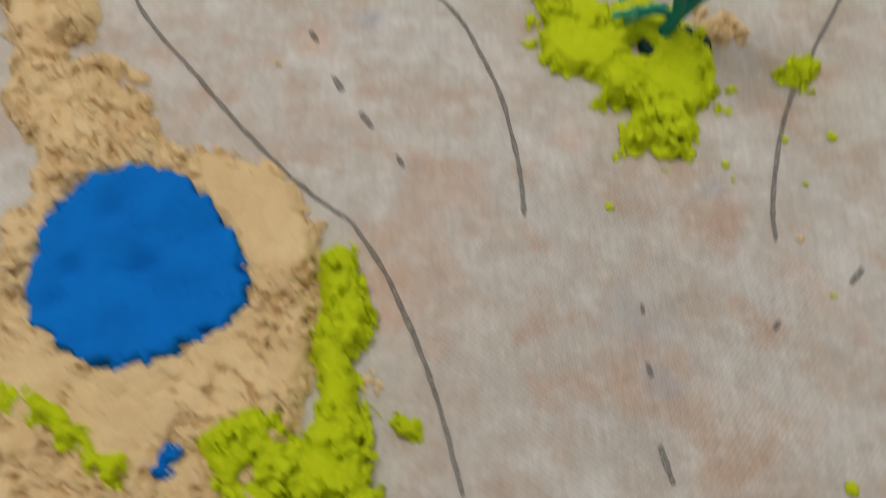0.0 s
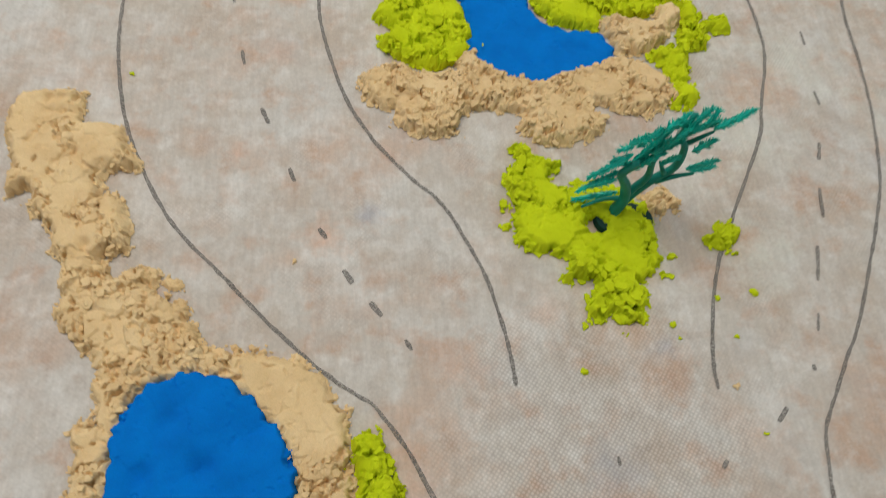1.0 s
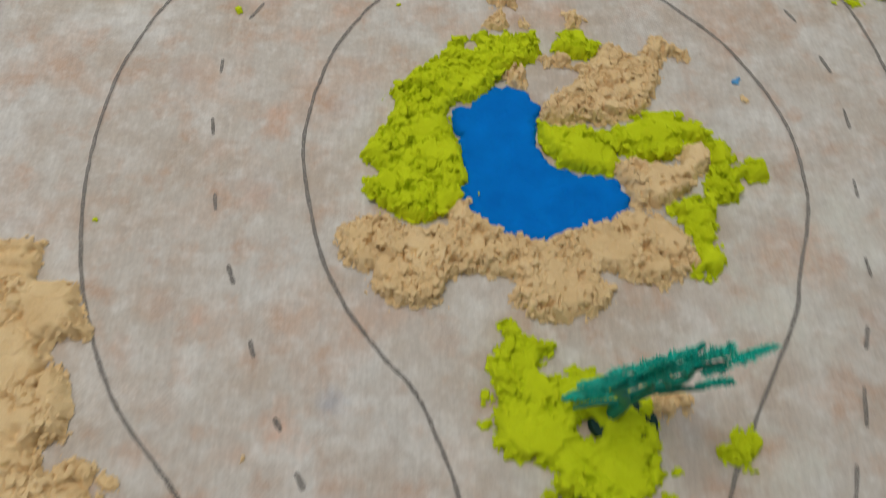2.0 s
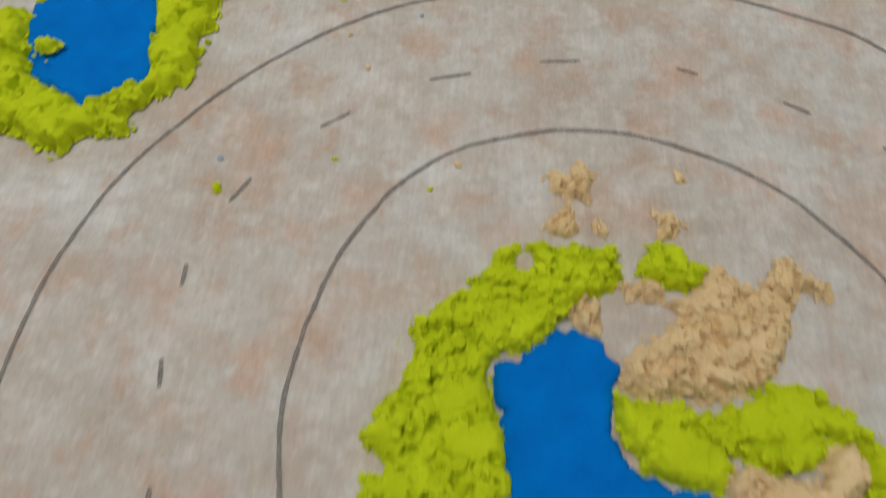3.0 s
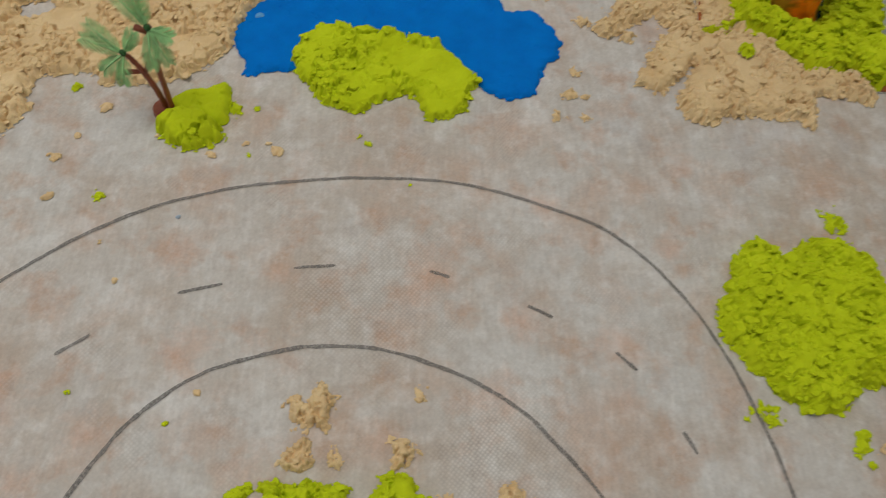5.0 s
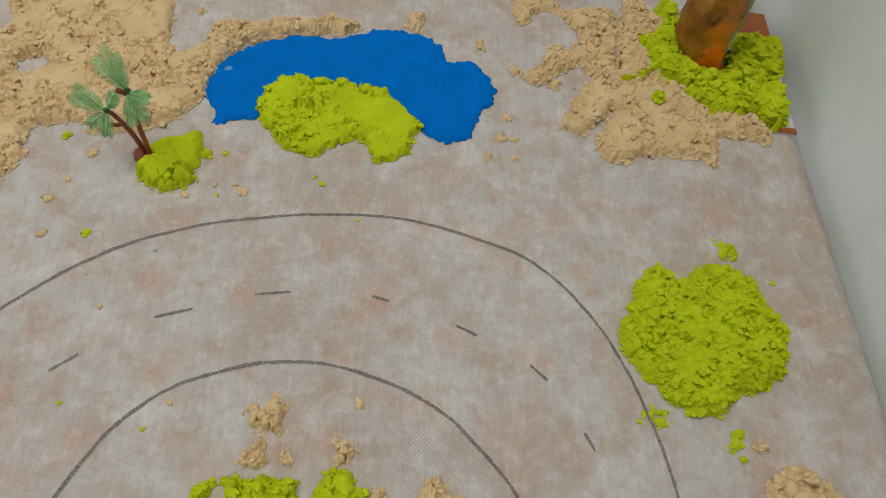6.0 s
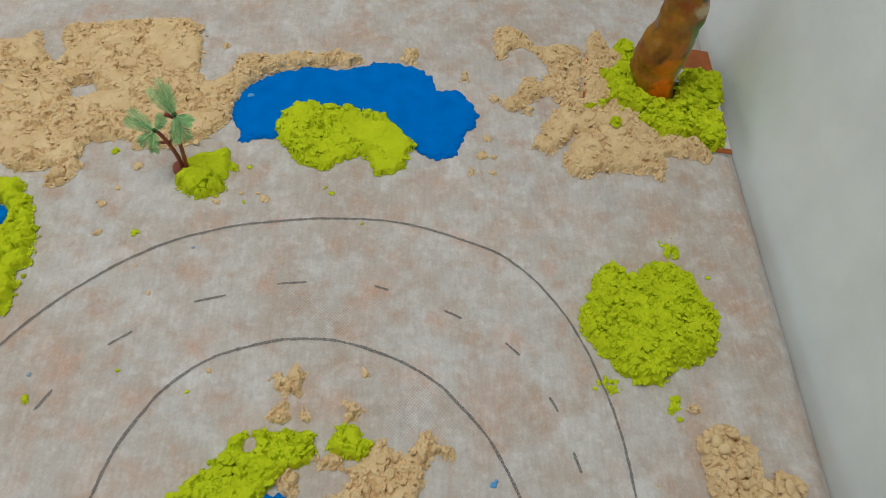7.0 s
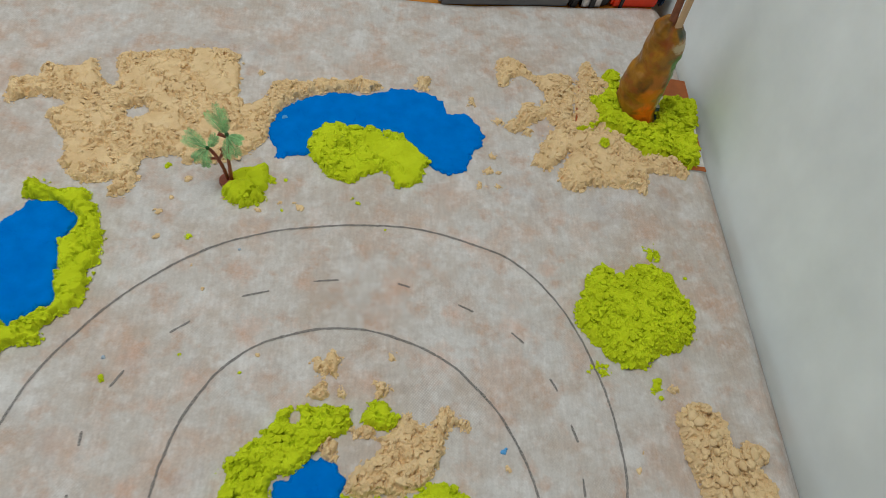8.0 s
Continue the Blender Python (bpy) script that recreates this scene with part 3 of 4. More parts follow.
# ---- cloth and the drawn road ----
def build_cloth():
    """The sheet lies flat, and its right border dips into the gap at the wall."""
    nx, ny = 170, 240
    u, v = np.meshgrid(np.linspace(0, 1, nx), np.linspace(0, 1, ny), indexing="ij")
    far = -0.225 + 0.6966 * (1 - (1 - u) ** 1.25)
    ys = -0.22 + v * (0.9128 + np.where(far > 0.25, 0.122, 0.05) * (far - 0.25) + 0.22 + 0.0012 * np.sin(30 * u))
    west_edge = -0.1808 - 0.055 * np.clip((ys - 0.40) / 0.40, 0, 1.2) + 0.0012 * np.sin(31 * ys) + 0.0008 * np.sin(77 * ys)
    xs = west_edge + (0.4716 - west_edge) * (1 - (1 - u) ** 1.25)
    drop = np.clip((xs - 0.4475) / 0.0241, 0, 1)
    zs = -0.0225 * drop ** 1.6 - 0.0005
    zs = zs + 0.0004 * np.clip((ys - 0.86) / 0.07, 0, 1) * np.sin(22 * xs)
    index = np.arange(nx * ny).reshape(nx, ny)
    q = np.stack([index[:-1, :-1], index[1:, :-1], index[1:, 1:], index[:-1, 1:]], -1).reshape(-1, 4)
    verts = np.stack([xs.ravel(), ys.ravel(), zs.ravel()], -1)
    ob = mesh_part("tablecloth", verts.tolist(), q.tolist(), CLOTH)
    rim = ob.modifiers.new("thickness", "SOLIDIFY")
    rim.thickness, rim.offset = 0.0008, -1
    return tagged(ob, "stained greyish white non-woven cloth with a drawn road", "tablecloth")


cloth = build_cloth()


def stroke(name, points, width, label="", seed=0, ends=0.5):
    """A crayon line drawn on the cloth, its points and width in millimetres, wavering a little."""
    pts = spline(points, 14) if len(points) > 2 else np.linspace(points[0], points[1], 9)
    n = len(pts)
    tang = np.gradient(pts, axis=0)
    tang /= np.linalg.norm(tang, axis=1)[:, None] + 1e-9
    side = np.stack([-tang[:, 1], tang[:, 0]], -1)
    along = np.cumsum(np.r_[0, np.linalg.norm(np.diff(pts, axis=0), axis=1)])
    wob = value_noise(along, along * 0 + seed, 6, seed) - 0.5
    wid = width * (0.85 + 0.5 * (value_noise(along, along * 0, 3, seed + 1) - 0.3))
    taper = np.minimum(1, np.minimum(along, along[-1] - along) / (width * 1.2) * 0.6 + ends)
    wid = wid * taper
    pts = pts + side * wob[:, None] * 0.25 * width
    rows = [np.c_[pts + side * (wid * k)[:, None], np.full(n, z)] / 1000 for k, z in ((-0.5, 0.0), (0.0, 0.12), (0.5, 0.0))]
    verts = np.concatenate(rows)
    faces = [(k * n + i, k * n + i + 1, (k + 1) * n + i + 1, (k + 1) * n + i) for k in (0, 1) for i in range(n - 1)]
    return mesh_part(name, verts.tolist(), faces, CHARCOAL, cloth, label)


OUTER_POINTS = [(58, 59), (54, 74), (47, 96), (39, 115), (30, 133), (18, 151), (10, 157), (-3, 167), (-22, 185), (-48, 214), (-77, 248), (-98, 290), (-108, 323), (-113, 352), (-115, 380),
    (-114, 412), (-109, 443), (-96, 481), (-76, 513), (-53, 542), (-25, 568), (-4, 583), (22, 597), (58, 609), (80, 613), (106, 617), (137, 619), (168, 618), (194, 613), (231, 601)]
OUTER_POINTS += [(252, 591), (273, 572), (290, 549), (302, 525), (310, 502), (318, 473), (322, 443), (323, 410), (316, 376), (309, 319), (296, 266), (281, 232), (252, 180),
    (237, 159), (226, 143), (217, 129), (212, 109), (209, 90)]
INNER_POINTS = [(80, 157), (79, 174), (76, 193), (71, 214), (59, 243), (51, 256), (43, 264), (33, 276), (20, 294), (8, 319), (0, 347), (-5, 372), (-6, 391), (-4, 410), (-1, 425),
    (5, 447), (14, 466), (26, 485), (37, 496), (50, 506), (65, 513), (92, 521), (116, 523), (138, 521), (155, 516), (178, 507), (199, 494), (214, 479)]
INNER_POINTS += [(230, 460), (241, 440), (250, 419), (256, 395), (257, 375), (254, 346), (240, 307), (233, 287), (206, 242), (187, 208), (175, 171), (172, 150)]
DASHES = [(-56, 441, -56, 431, 1.9), (-56, 400, -54, 389, 2.0), (-48, 353, -46, 343, 2.1), (-36, 313, -32, 303, 2.2), (-21, 275, -18, 267, 2.3), (-6, 240, -3, 234, 2.4), (5, 217, 9, 210, 2.6),
    (17, 200, 22, 193, 2.6), (32, 181, 35, 176, 2.0), (-45, 472, -38, 485, 1.7)]
DASHES += [(-12, 515, 1, 525, 1.7), (36, 547, 56, 553, 1.7), (89, 563, 109, 565, 1.7), (156, 564, 166, 561, 1.7), (205, 547, 217, 541, 1.8), (247, 524, 256, 515, 1.7),
    (274, 486, 279, 476, 1.8), (286, 450, 290, 437, 1.8), (290, 411, 290, 398, 1.8)]
DASHES += [(283, 365, 282, 354, 2.0), (276, 319, 276, 309, 2.0), (267, 283, 263, 272, 2.0), (257, 254, 253, 236, 2.1), (244, 220, 238, 201, 2.0), (232, 184, 229, 175, 1.4),
    (221, 159, 221, 156, 1.8), (202, 140, 196, 134, 2.0), (168, 119, 165, 116, 2.2), (120, 124, 120, 120, 1.4), (120, 103, 121, 98, 1.9), (121, 76, 124, 64, 2.2)]
stroke("road_edge_line", OUTER_POINTS, 1.9, "dark grey crayon line, outer edge of the road", 1)
stroke("road_edge_line", INNER_POINTS, 2.0, "dark grey crayon line, inner edge of the road", 2)
for k, (ax, ay, bx, by, w) in enumerate(DASHES):
    stroke("lane_dash", [(ax, ay), (bx, by)], w, "", 20 + k, 0.7)

# ---- lakes, banks and moss of moulded sand; outlines in millimetres ----
heap("blue_lake", [(-65, 169), (-59, 170), (-46, 167), (-36, 160), (-27, 148), (-18, 138), (-16, 129), (-15, 118), (-22, 109), (-32, 103), (-44, 97), (-56, 95), (-66, 98), (-79, 106), (-86, 112), (-89, 121), (-90, 135), (-87, 148), (-81, 162), (-74, 166)], BLUE, 7.4, 11, "round bright blue lake of smooth moulded sand", "sand lake", edge=3.5, crumb=0.16, ragged=0.4, scallop=5.2, torn=False, smooth=0.7, grow=0.4,
     dips=((-75, 128, 5, 3.8), (-52, 130, 5.5, 4.0), (-40, 118, 8, 2.2), (-66, 150, 6, 2.4), (-78, 117, 4, 2.6), (-34, 142, 7, 1.8), (-60, 108, 6, 1.8)))
heap("sand_shore", [(-103, 123), (-104, 139), (-107, 148), (-100, 152), (-98, 158), (-101, 163), (-102, 166), (-101, 177), (-111, 188), (-119, 197), (-122, 219), (-121, 228), (-111, 229), (-102, 225), (-97, 216), (-89, 222), (-77, 219), (-80, 210), (-67, 203), (-59, 193), (-53, 183), (-41, 180), (-24, 177), (-12, 172), (-3, 165), (2, 154), (9, 152), (6, 142), (10, 131), (8, 132), (9, 104), (6, 85), (2, 66), (1, 50), (-28, 42), (-62, 44), (-91, 53), (-98, 76), (-94, 90), (-104, 105)], TAN, 6.0, 12, "tan sand shore with a crumbling rim around a round lake", "sand bank", smooth=0.36, pressed=((-18, 160, 11), (-5, 143, 9), (-30, 168, 7), (-50, 82, 13), (-80, 88, 8)), cracks=((-12, 120, 4, 124), (-30, 172, -20, 168)), cut=[(-65, 169), (-59, 170), (-46, 167), (-36, 160), (-27, 148), (-18, 138), (-16, 129), (-15, 118), (-22, 109), (-32, 103), (-44, 97), (-56, 95), (-66, 98), (-79, 106), (-86, 112), (-89, 121), (-90, 135), (-87, 148), (-81, 162), (-74, 166)])
heap("sand_spur", [(-155, 323), (-141, 325), (-125, 324), (-123, 306), (-106, 303), (-101, 294), (-93, 276), (-108, 274), (-108, 262), (-99, 258), (-92, 234), (-101, 227), (-111, 219), (-123, 227), (-131, 243), (-140, 254), (-145, 263), (-154, 262), (-154, 277), (-159, 297), (-160, 310)], TAN, 7.5, 13, "tan sand spur pressed smooth in patches beside the road", "sand bank", smooth=0.57, pressed=((-112, 292, 10), (-148, 312, 9), (-122, 262, 7)), dips=((-154, 273, 2.2, 3.2), (-151, 277, 2.2, 3.2), (-124, 284, 2.2, 3.5), (-107, 299, 3.6, 2.8), (-111, 232, 3, 3.5), (-139, 309, 2.6, 2.0), (-133, 309, 2.6, 2.4), (-127, 309, 2.6, 2.0),
           (-140, 317, 2.6, 2.6), (-134, 317, 2.6, 2.2), (-128, 317, 2.6, 2.6)), cracks=((-152, 265, -146, 271), (-131, 276, -123, 288), (-140, 300, -126, 304)))
heap("moss_ridge", [(9, 139), (19, 142), (23, 131), (27, 119), (27, 108), (22, 102), (25, 89), (30, 71), (32, 55), (21, 46), (-7, 45), (-17, 58), (-25, 70), (-23, 79), (-13, 84), (-1, 85), (2, 76), (7, 77), (10, 92), (6, 107), (10, 115), (9, 127)], GREEN, 8.0, 14, "hooked lime green sand ridge on a tan shore", "sand moss", foot=1.0, plates=False, big=2.4)
heap("moss_ridge", [(-101, 96), (-88, 92), (-77, 89), (-67, 84), (-57, 79), (-49, 71), (-41, 66), (-45, 57), (-52, 59), (-65, 70), (-80, 75), (-99, 79)], GREEN, 7.0, 15, "lime green sand strip lying on a tan shore", "sand moss", foot=1.5, plates=False, big=2.4)
heap("moss_mound", [(93, 284), (102, 285), (104, 278), (115, 275), (119, 272), (112, 265), (117, 258), (128, 262), (138, 261), (146, 257), (149, 250), (155, 250), (161, 237), (159, 220), (167, 217), (158, 213), (160, 208), (146, 204), (150, 194), (146, 191), (142, 183), (132, 187), (117, 185), (117, 195), (125, 204), (110, 207), (113, 215), (101, 221), (91, 230), (87, 256), (86, 265), (95, 273)], GREEN, 6.2, 16, "lime green crumbly sand mound around a teal tree", "sand moss", smooth=0.50, edge=4.0, ragged=1.15, holes=((128, 236, 4.0), (131.5, 232.5, 2.2), (160.5, 240, 2.6)), pressed=((140, 222, 9), (108, 232, 7), (107, 262, 6)), cracks=((128, 262, 112, 246), (120, 226, 133, 212)), plates=False, big=2.4, coarse=1.25)
heap("blue_lake", [(88, 419), (110, 423), (116, 413), (122, 408), (117, 402), (117, 383), (123, 373), (136, 366), (153, 363), (159, 358), (162, 349), (157, 338), (142, 334), (126, 327), (113, 326), (95, 329), (85, 335), (78, 347), (77, 370), (77, 388), (72, 397), (73, 407), (85, 410)], BLUE, 2.6, 21, "bent bright blue lake of smooth sand on the island", "sand lake", edge=5, crumb=0.10, ragged=0.4, scallop=4.2, torn=False, smooth=0.7, grow=0.4,
     dips=((140, 350, 5, 0.8), (120, 340, 4, 0.8)))
heap("moss_bank", [(76, 458), (92, 462), (112, 461), (123, 458), (122, 443), (107, 436), (97, 427), (87, 413), (73, 409), (72, 393), (78, 381), (81, 361), (75, 348), (65, 339), (55, 337), (42, 342), (29, 352), (27, 359), (33, 368), (24, 375), (30, 387), (41, 407), (40, 421), (56, 436), (66, 447)], GREEN, 7.2, 22, "thick lime green sand bank beside a bent lake", "sand moss", holes=((83, 452, 4.6),), smooth=0.40, ragged=0.7, chips=0.6, plates=False, big=2.4, coarse=1.15)
heap("moss_mound", [(132, 459), (137, 464), (149, 464), (152, 456), (157, 454), (155, 447), (146, 442), (136, 447), (130, 450)], GREEN, 7.0, 23, "small lime green sand knob on the island", "sand moss", ragged=0.6, plates=False, big=2.4)
heap("moss_bank", [(116, 403), (126, 397), (147, 395), (166, 399), (179, 407), (198, 404), (208, 393), (218, 384), (221, 372), (233, 375), (237, 369), (234, 364), (222, 363), (218, 353), (208, 350), (203, 355), (206, 369), (209, 385), (199, 386), (189, 376), (173, 373), (161, 377), (157, 366), (142, 366), (126, 373), (119, 384)], GREEN, 6.2, 24, "curved lime green sand bank pressed smooth along a lake", "sand moss", smooth=0.5, plates=False, big=2.4, coarse=1.3)
heap("moss_bank", [(181, 343), (191, 353), (203, 352), (206, 343), (203, 331), (206, 321), (203, 310), (192, 308), (187, 311), (193, 326), (191, 337)], GREEN, 6.2, 25, "short lime green sand bank on the island edge", "sand moss", smooth=0.45, plates=False, big=2.4, coarse=1.3)
heap("sand_bank", [(122, 409), (134, 422), (145, 433), (136, 439), (126, 443), (125, 445), (137, 439), (152, 443), (159, 454), (167, 454), (179, 447), (187, 459), (195, 461), (200, 454), (209, 454), (208, 445), (194, 447), (190, 428), (182, 414), (172, 405), (158, 399), (139, 399), (125, 400)], TAN, 6.0, 26, "crumbly tan sand bank beside the bent lake", "sand bank", smooth=0.36, big=2.5)
heap("sand_bank", [(158, 372), (169, 376), (187, 371), (196, 383), (206, 383), (208, 372), (198, 363), (191, 353), (178, 347), (166, 349), (159, 359)], TAN, 6.5, 27, "tan sand patch between two green banks", "sand bank", smooth=0.42)
heap("sand_bank", [(18, 329), (30, 339), (43, 337), (55, 333), (70, 338), (79, 349), (83, 340), (94, 333), (106, 330), (114, 326), (126, 331), (135, 334), (150, 339), (158, 343), (168, 343), (182, 337), (190, 323), (190, 312), (173, 304), (161, 308), (142, 310), (148, 299), (138, 291), (122, 287), (108, 289), (101, 297), (106, 306), (87, 310), (75, 310), (66, 298), (53, 294), (36, 299), (35, 308), (22, 315)], TAN, 6.2, 28, "long tan sand beach with a crumbled edge", "sand bank", smooth=0.36, big=2.5, grow=1.5)
heap("blue_lake", [(-134, 623), (-118, 624), (-105, 616), (-97, 610), (-103, 600), (-107, 588), (-101, 575), (-104, 563), (-97, 538), (-107, 532), (-118, 523), (-125, 515), (-133, 525), (-150, 532), (-155, 540), (-160, 553), (-164, 559), (-167, 578), (-161, 585), (-152, 598), (-144, 611)], BLUE, 2.4, 31, "pointed bright blue lake of streaked sand", "sand lake", edge=5, crumb=0.10, ragged=0.4, scallop=4.2, torn=False, smooth=0.7, grow=1.5)
heap("moss_bank", [(-144, 642), (-135, 644), (-121, 635), (-97, 638), (-90, 627), (-79, 609), (-79, 607), (-74, 574), (-77, 566), (-78, 545), (-82, 532), (-93, 522), (-101, 511), (-100, 505), (-118, 500), (-121, 492), (-127, 489), (-138, 496), (-149, 501), (-165, 503), (-186, 559), (-170, 578), (-162, 582), (-165, 577), (-162, 556), (-154, 540), (-146, 528), (-128, 521), (-122, 514), (-114, 520), (-106, 527), (-96, 535), (-103, 560), (-99, 564), (-107, 586), (-101, 593), (-96, 608), (-105, 618), (-122, 626), (-138, 626)], GREEN, 8.5, 32, "lumpy lime green sand rim around a blue lake", "sand moss", smooth=0.50, foot=0.5, plates=False, scallop=4.0, big=2.4, coarse=1.15, chips=0.4)
heap("blue_lake", [(40, 711), (45, 731), (59, 749), (84, 762), (100, 766), (126, 766), (148, 776), (175, 777), (197, 767), (204, 750), (218, 752), (229, 742), (237, 723), (224, 702), (218, 686), (202, 679), (186, 686), (177, 698), (154, 710), (123, 713), (90, 697), (52, 686), (49, 695)], BLUE, 2.4, 41, "wide bright blue lake of smooth sand", "sand lake", edge=5, crumb=0.10, ragged=0.4, scallop=4.2, torn=False, smooth=0.7, grow=0.5)
heap("moss_bank", [(75, 703), (86, 724), (101, 727), (122, 724), (153, 722), (174, 703), (182, 687), (171, 666), (154, 660), (148, 677), (134, 675), (114, 663), (94, 670), (79, 689)], GREEN, 5.2, 42, "lime green sand bank, half crumbly and half smooth, beside a lake", "sand moss", smooth=0.36, pressed=((163, 694, 17), (158, 670, 12), (142, 700, 8), (92, 716, 6)), cracks=((129, 694, 147, 685), (147, 685, 155, 680), (153, 688, 162, 673)), edge=3.8, ragged=0.6, scallop=2.5, grow=0.8, plates=False, big=2.4)
heap("sand_strip", [(37, 769), (39, 775), (67, 777), (99, 784), (126, 786), (142, 780), (121, 769), (94, 768), (59, 753), (45, 736), (34, 744)], TAN, 6.0, 43, "narrow tan sand strip along a blue lake", "sand bank", smooth=0.36, big=2.5)
heap("sand_field", [(-180, 725), (-185, 753), (-164, 758), (-163, 772), (-137, 775), (-122, 785), (-114, 765), (-99, 751), (-99, 768), (-103, 792), (-59, 802), (-40, 809), (2, 805), (12, 743), (33, 754), (45, 737), (40, 708), (25, 688), (7, 677), (-25, 672), (-30, 678), (-57, 675), (-65, 661), (-59, 650), (-72, 635), (-81, 637), (-79, 650), (-100, 645), (-122, 663), (-123, 677), (-131, 692), (-147, 715), (-138, 731), (-162, 735)], TAN, 5.4, 44, "broad tan sand field with a bare gap", "sand bank", holes=((-77, 723, 7.5), (-72, 727, 7.5)), smooth=0.46)
heap("moss_mound", [(7, 643), (10, 649), (16, 654), (24, 656), (36, 651), (44, 640), (43, 637), (30, 630), (18, 633)], GREEN, 11.0, 45, "lime green sand mound over the foot of a toy palm", "sand moss", smooth=0.62, plates=False, big=2.4)
heap("moss_slab", [(12, 658), (18, 668), (30, 672), (42, 677), (45, 656), (42, 648), (21, 650)], GREEN, 6.5, 46, "flat lime green sand slab behind a toy palm", "sand moss", ragged=0.4, crumb=0.3, smooth=0.7, plates=False, torn=False)
heap("sand_bank", [(257, 828), (269, 835), (283, 827), (294, 814), (312, 816), (330, 814), (339, 808), (349, 833), (357, 833), (364, 820), (376, 806), (374, 792), (363, 769), (352, 752), (333, 738), (319, 739), (311, 743), (301, 755), (292, 751), (270, 736), (262, 737), (261, 744), (277, 764), (281, 774), (295, 768), (301, 787), (297, 800), (286, 807), (277, 810), (267, 797), (258, 795)], TAN, 5.4, 51, "tan sand bank lying over a brown card", "sand bank", smooth=0.36, big=2.5, slits=((349, 838, 337, 803, 1.4), (337, 803, 331, 766, 1.0), (331, 766, 327, 738, 1.1)))
heap("sand_bank", [(280, 698), (289, 714), (299, 731), (312, 745), (325, 753), (339, 754), (354, 757), (368, 754), (380, 739), (389, 723), (411, 721), (430, 712), (437, 698), (433, 690), (423, 694), (409, 696), (396, 692), (391, 679), (386, 667), (381, 676), (365, 676), (343, 676), (320, 669), (310, 670), (305, 684), (312, 697), (321, 714), (305, 699), (293, 688), (288, 693)], TAN, 5.8, 52, "tan sand bank in front of a clay trunk", "sand bank", smooth=0.36, big=2.5)
heap("moss_ring", [(370, 819), (381, 820), (388, 816), (381, 799), (382, 777), (384, 757), (395, 752), (408, 751), (419, 768), (426, 791), (439, 792), (459, 788), (459, 765), (451, 745), (449, 720), (442, 703), (428, 704), (421, 713), (395, 713), (385, 720), (374, 728), (376, 739), (365, 741), (354, 746), (336, 738), (329, 741), (342, 747), (354, 755), (352, 777), (347, 783), (361, 789), (370, 803)], GREEN, 11.0, 53, "lime green crumbly sand ring around a clay trunk", "sand moss", smooth=0.3, foot=2.0, plates=False, big=2.6, coarse=1.45)
heap("moss_bush", [(304, 546), (313, 564), (321, 581), (334, 589), (344, 579), (362, 591), (380, 589), (392, 581), (396, 568), (403, 553), (404, 538), (398, 524), (386, 514), (375, 509), (364, 507), (355, 497), (344, 497), (334, 499), (325, 505), (320, 512), (313, 519), (307, 527), (303, 536)], GREEN, 12.0, 54, "round lime green crumbly sand bush near the wall", "sand moss", edge=11, smooth=0.3, ragged=0.8, grow=0.8, plates=False, big=3.0)
heap("sand_bank", [(372, 459), (392, 468), (408, 453), (411, 431), (423, 437), (438, 428), (428, 418), (436, 403), (429, 378), (409, 371), (386, 383), (378, 406), (372, 430)], TAN, 10.0, 55, "tan sand heap of broken blocks near the wall", "sand bank", smooth=0.2, chips=1.5, big=3.2, blocks=64)

# small heaps and loose crumbs: x, y, width, colour, stretch
TAN_BIT, GREEN_BIT, BLUE_BIT = "tan sand crumb lying on the cloth", "lime green sand crumb lying on the cloth", "blue sand crumb lying on the sand"
for k, (x, y, w, long) in enumerate(((28, 93, 6, 1), (-18, 222, 2.4, 2.2), (-71, 213, 7, 1.3), (181, 151, 3, 1), (168, 248, 17, 1.1), (105, 494, 19, 1.1),
                                     (99, 474, 12, 1.2), (114, 472, 8, 1), (144, 476, 14, 1), (152, 501, 6, 1), (133, 444, 14, 1.2), (108, 432, 16, 1.5),
                                     (236, 418, 4, 1), (181, 791, 17, 1.3), (-39, 621, 5, 1.4), (-37, 598, 5, 1.6), (228, 770, 9, 1), (252, 746, 9, 1.1),
                                     (-31, 636, 2.5, 1.3), (39, 628, 3, 1.6), (56, 637, 3.2, 1.4), (72, 633, 4, 1.2), (-6, 573, 2.5, 1.2), (6, 552, 2.5, 1.5), (10, 639, 2.5, 1.2), (-20, 656, 5, 1.4), (53, 499, 2.6, 1.6), (68, 637, 2.3, 1.4))):
    crumb(x, y, w, TAN, 100 + k, TAN_BIT, long, k * 1.3)
for k, (x, y, w, long) in enumerate(((282, 735, 9, 1.3), (245, 704, 7, 1), (238, 685, 7, 1.2), (248, 684, 5, 1), (230, 667, 9, 1.1), (246, 669, 7, 1),
                                     (375, 479, 9, 1), (340, 430, 4, 1), (334, 417, 4, 1.2), (26, 784, 8, 1), (75, 633, 4, 1.2))):
    crumb(x, y, w, TAN, 130 + k, TAN_BIT, long, k * 0.9)
for k, (x, y, w, long) in enumerate(((40, 79, 9, 1.2), (180, 64, 5, 1), (189, 129, 3, 1), (197, 227, 18, 1.2), (184, 194, 6, 1), (85, 237, 6, 1), (159, 182, 4, 1),
                                     (134, 178, 5, 1.3), (160, 175, 4, 1.5), (188, 175, 4, 1.2), (112, 162, 3, 1), (203, 196, 3, 1.2), (-104, 337, 2.5, 1),
                                     (-3, 498, 6, 1.1), (41.5, 484.5, 3.2, 1), (-51.5, 479, 5.6, 1))):
    crumb(x, y, w, GREEN, 160 + k, GREEN_BIT, long, k * 1.1)
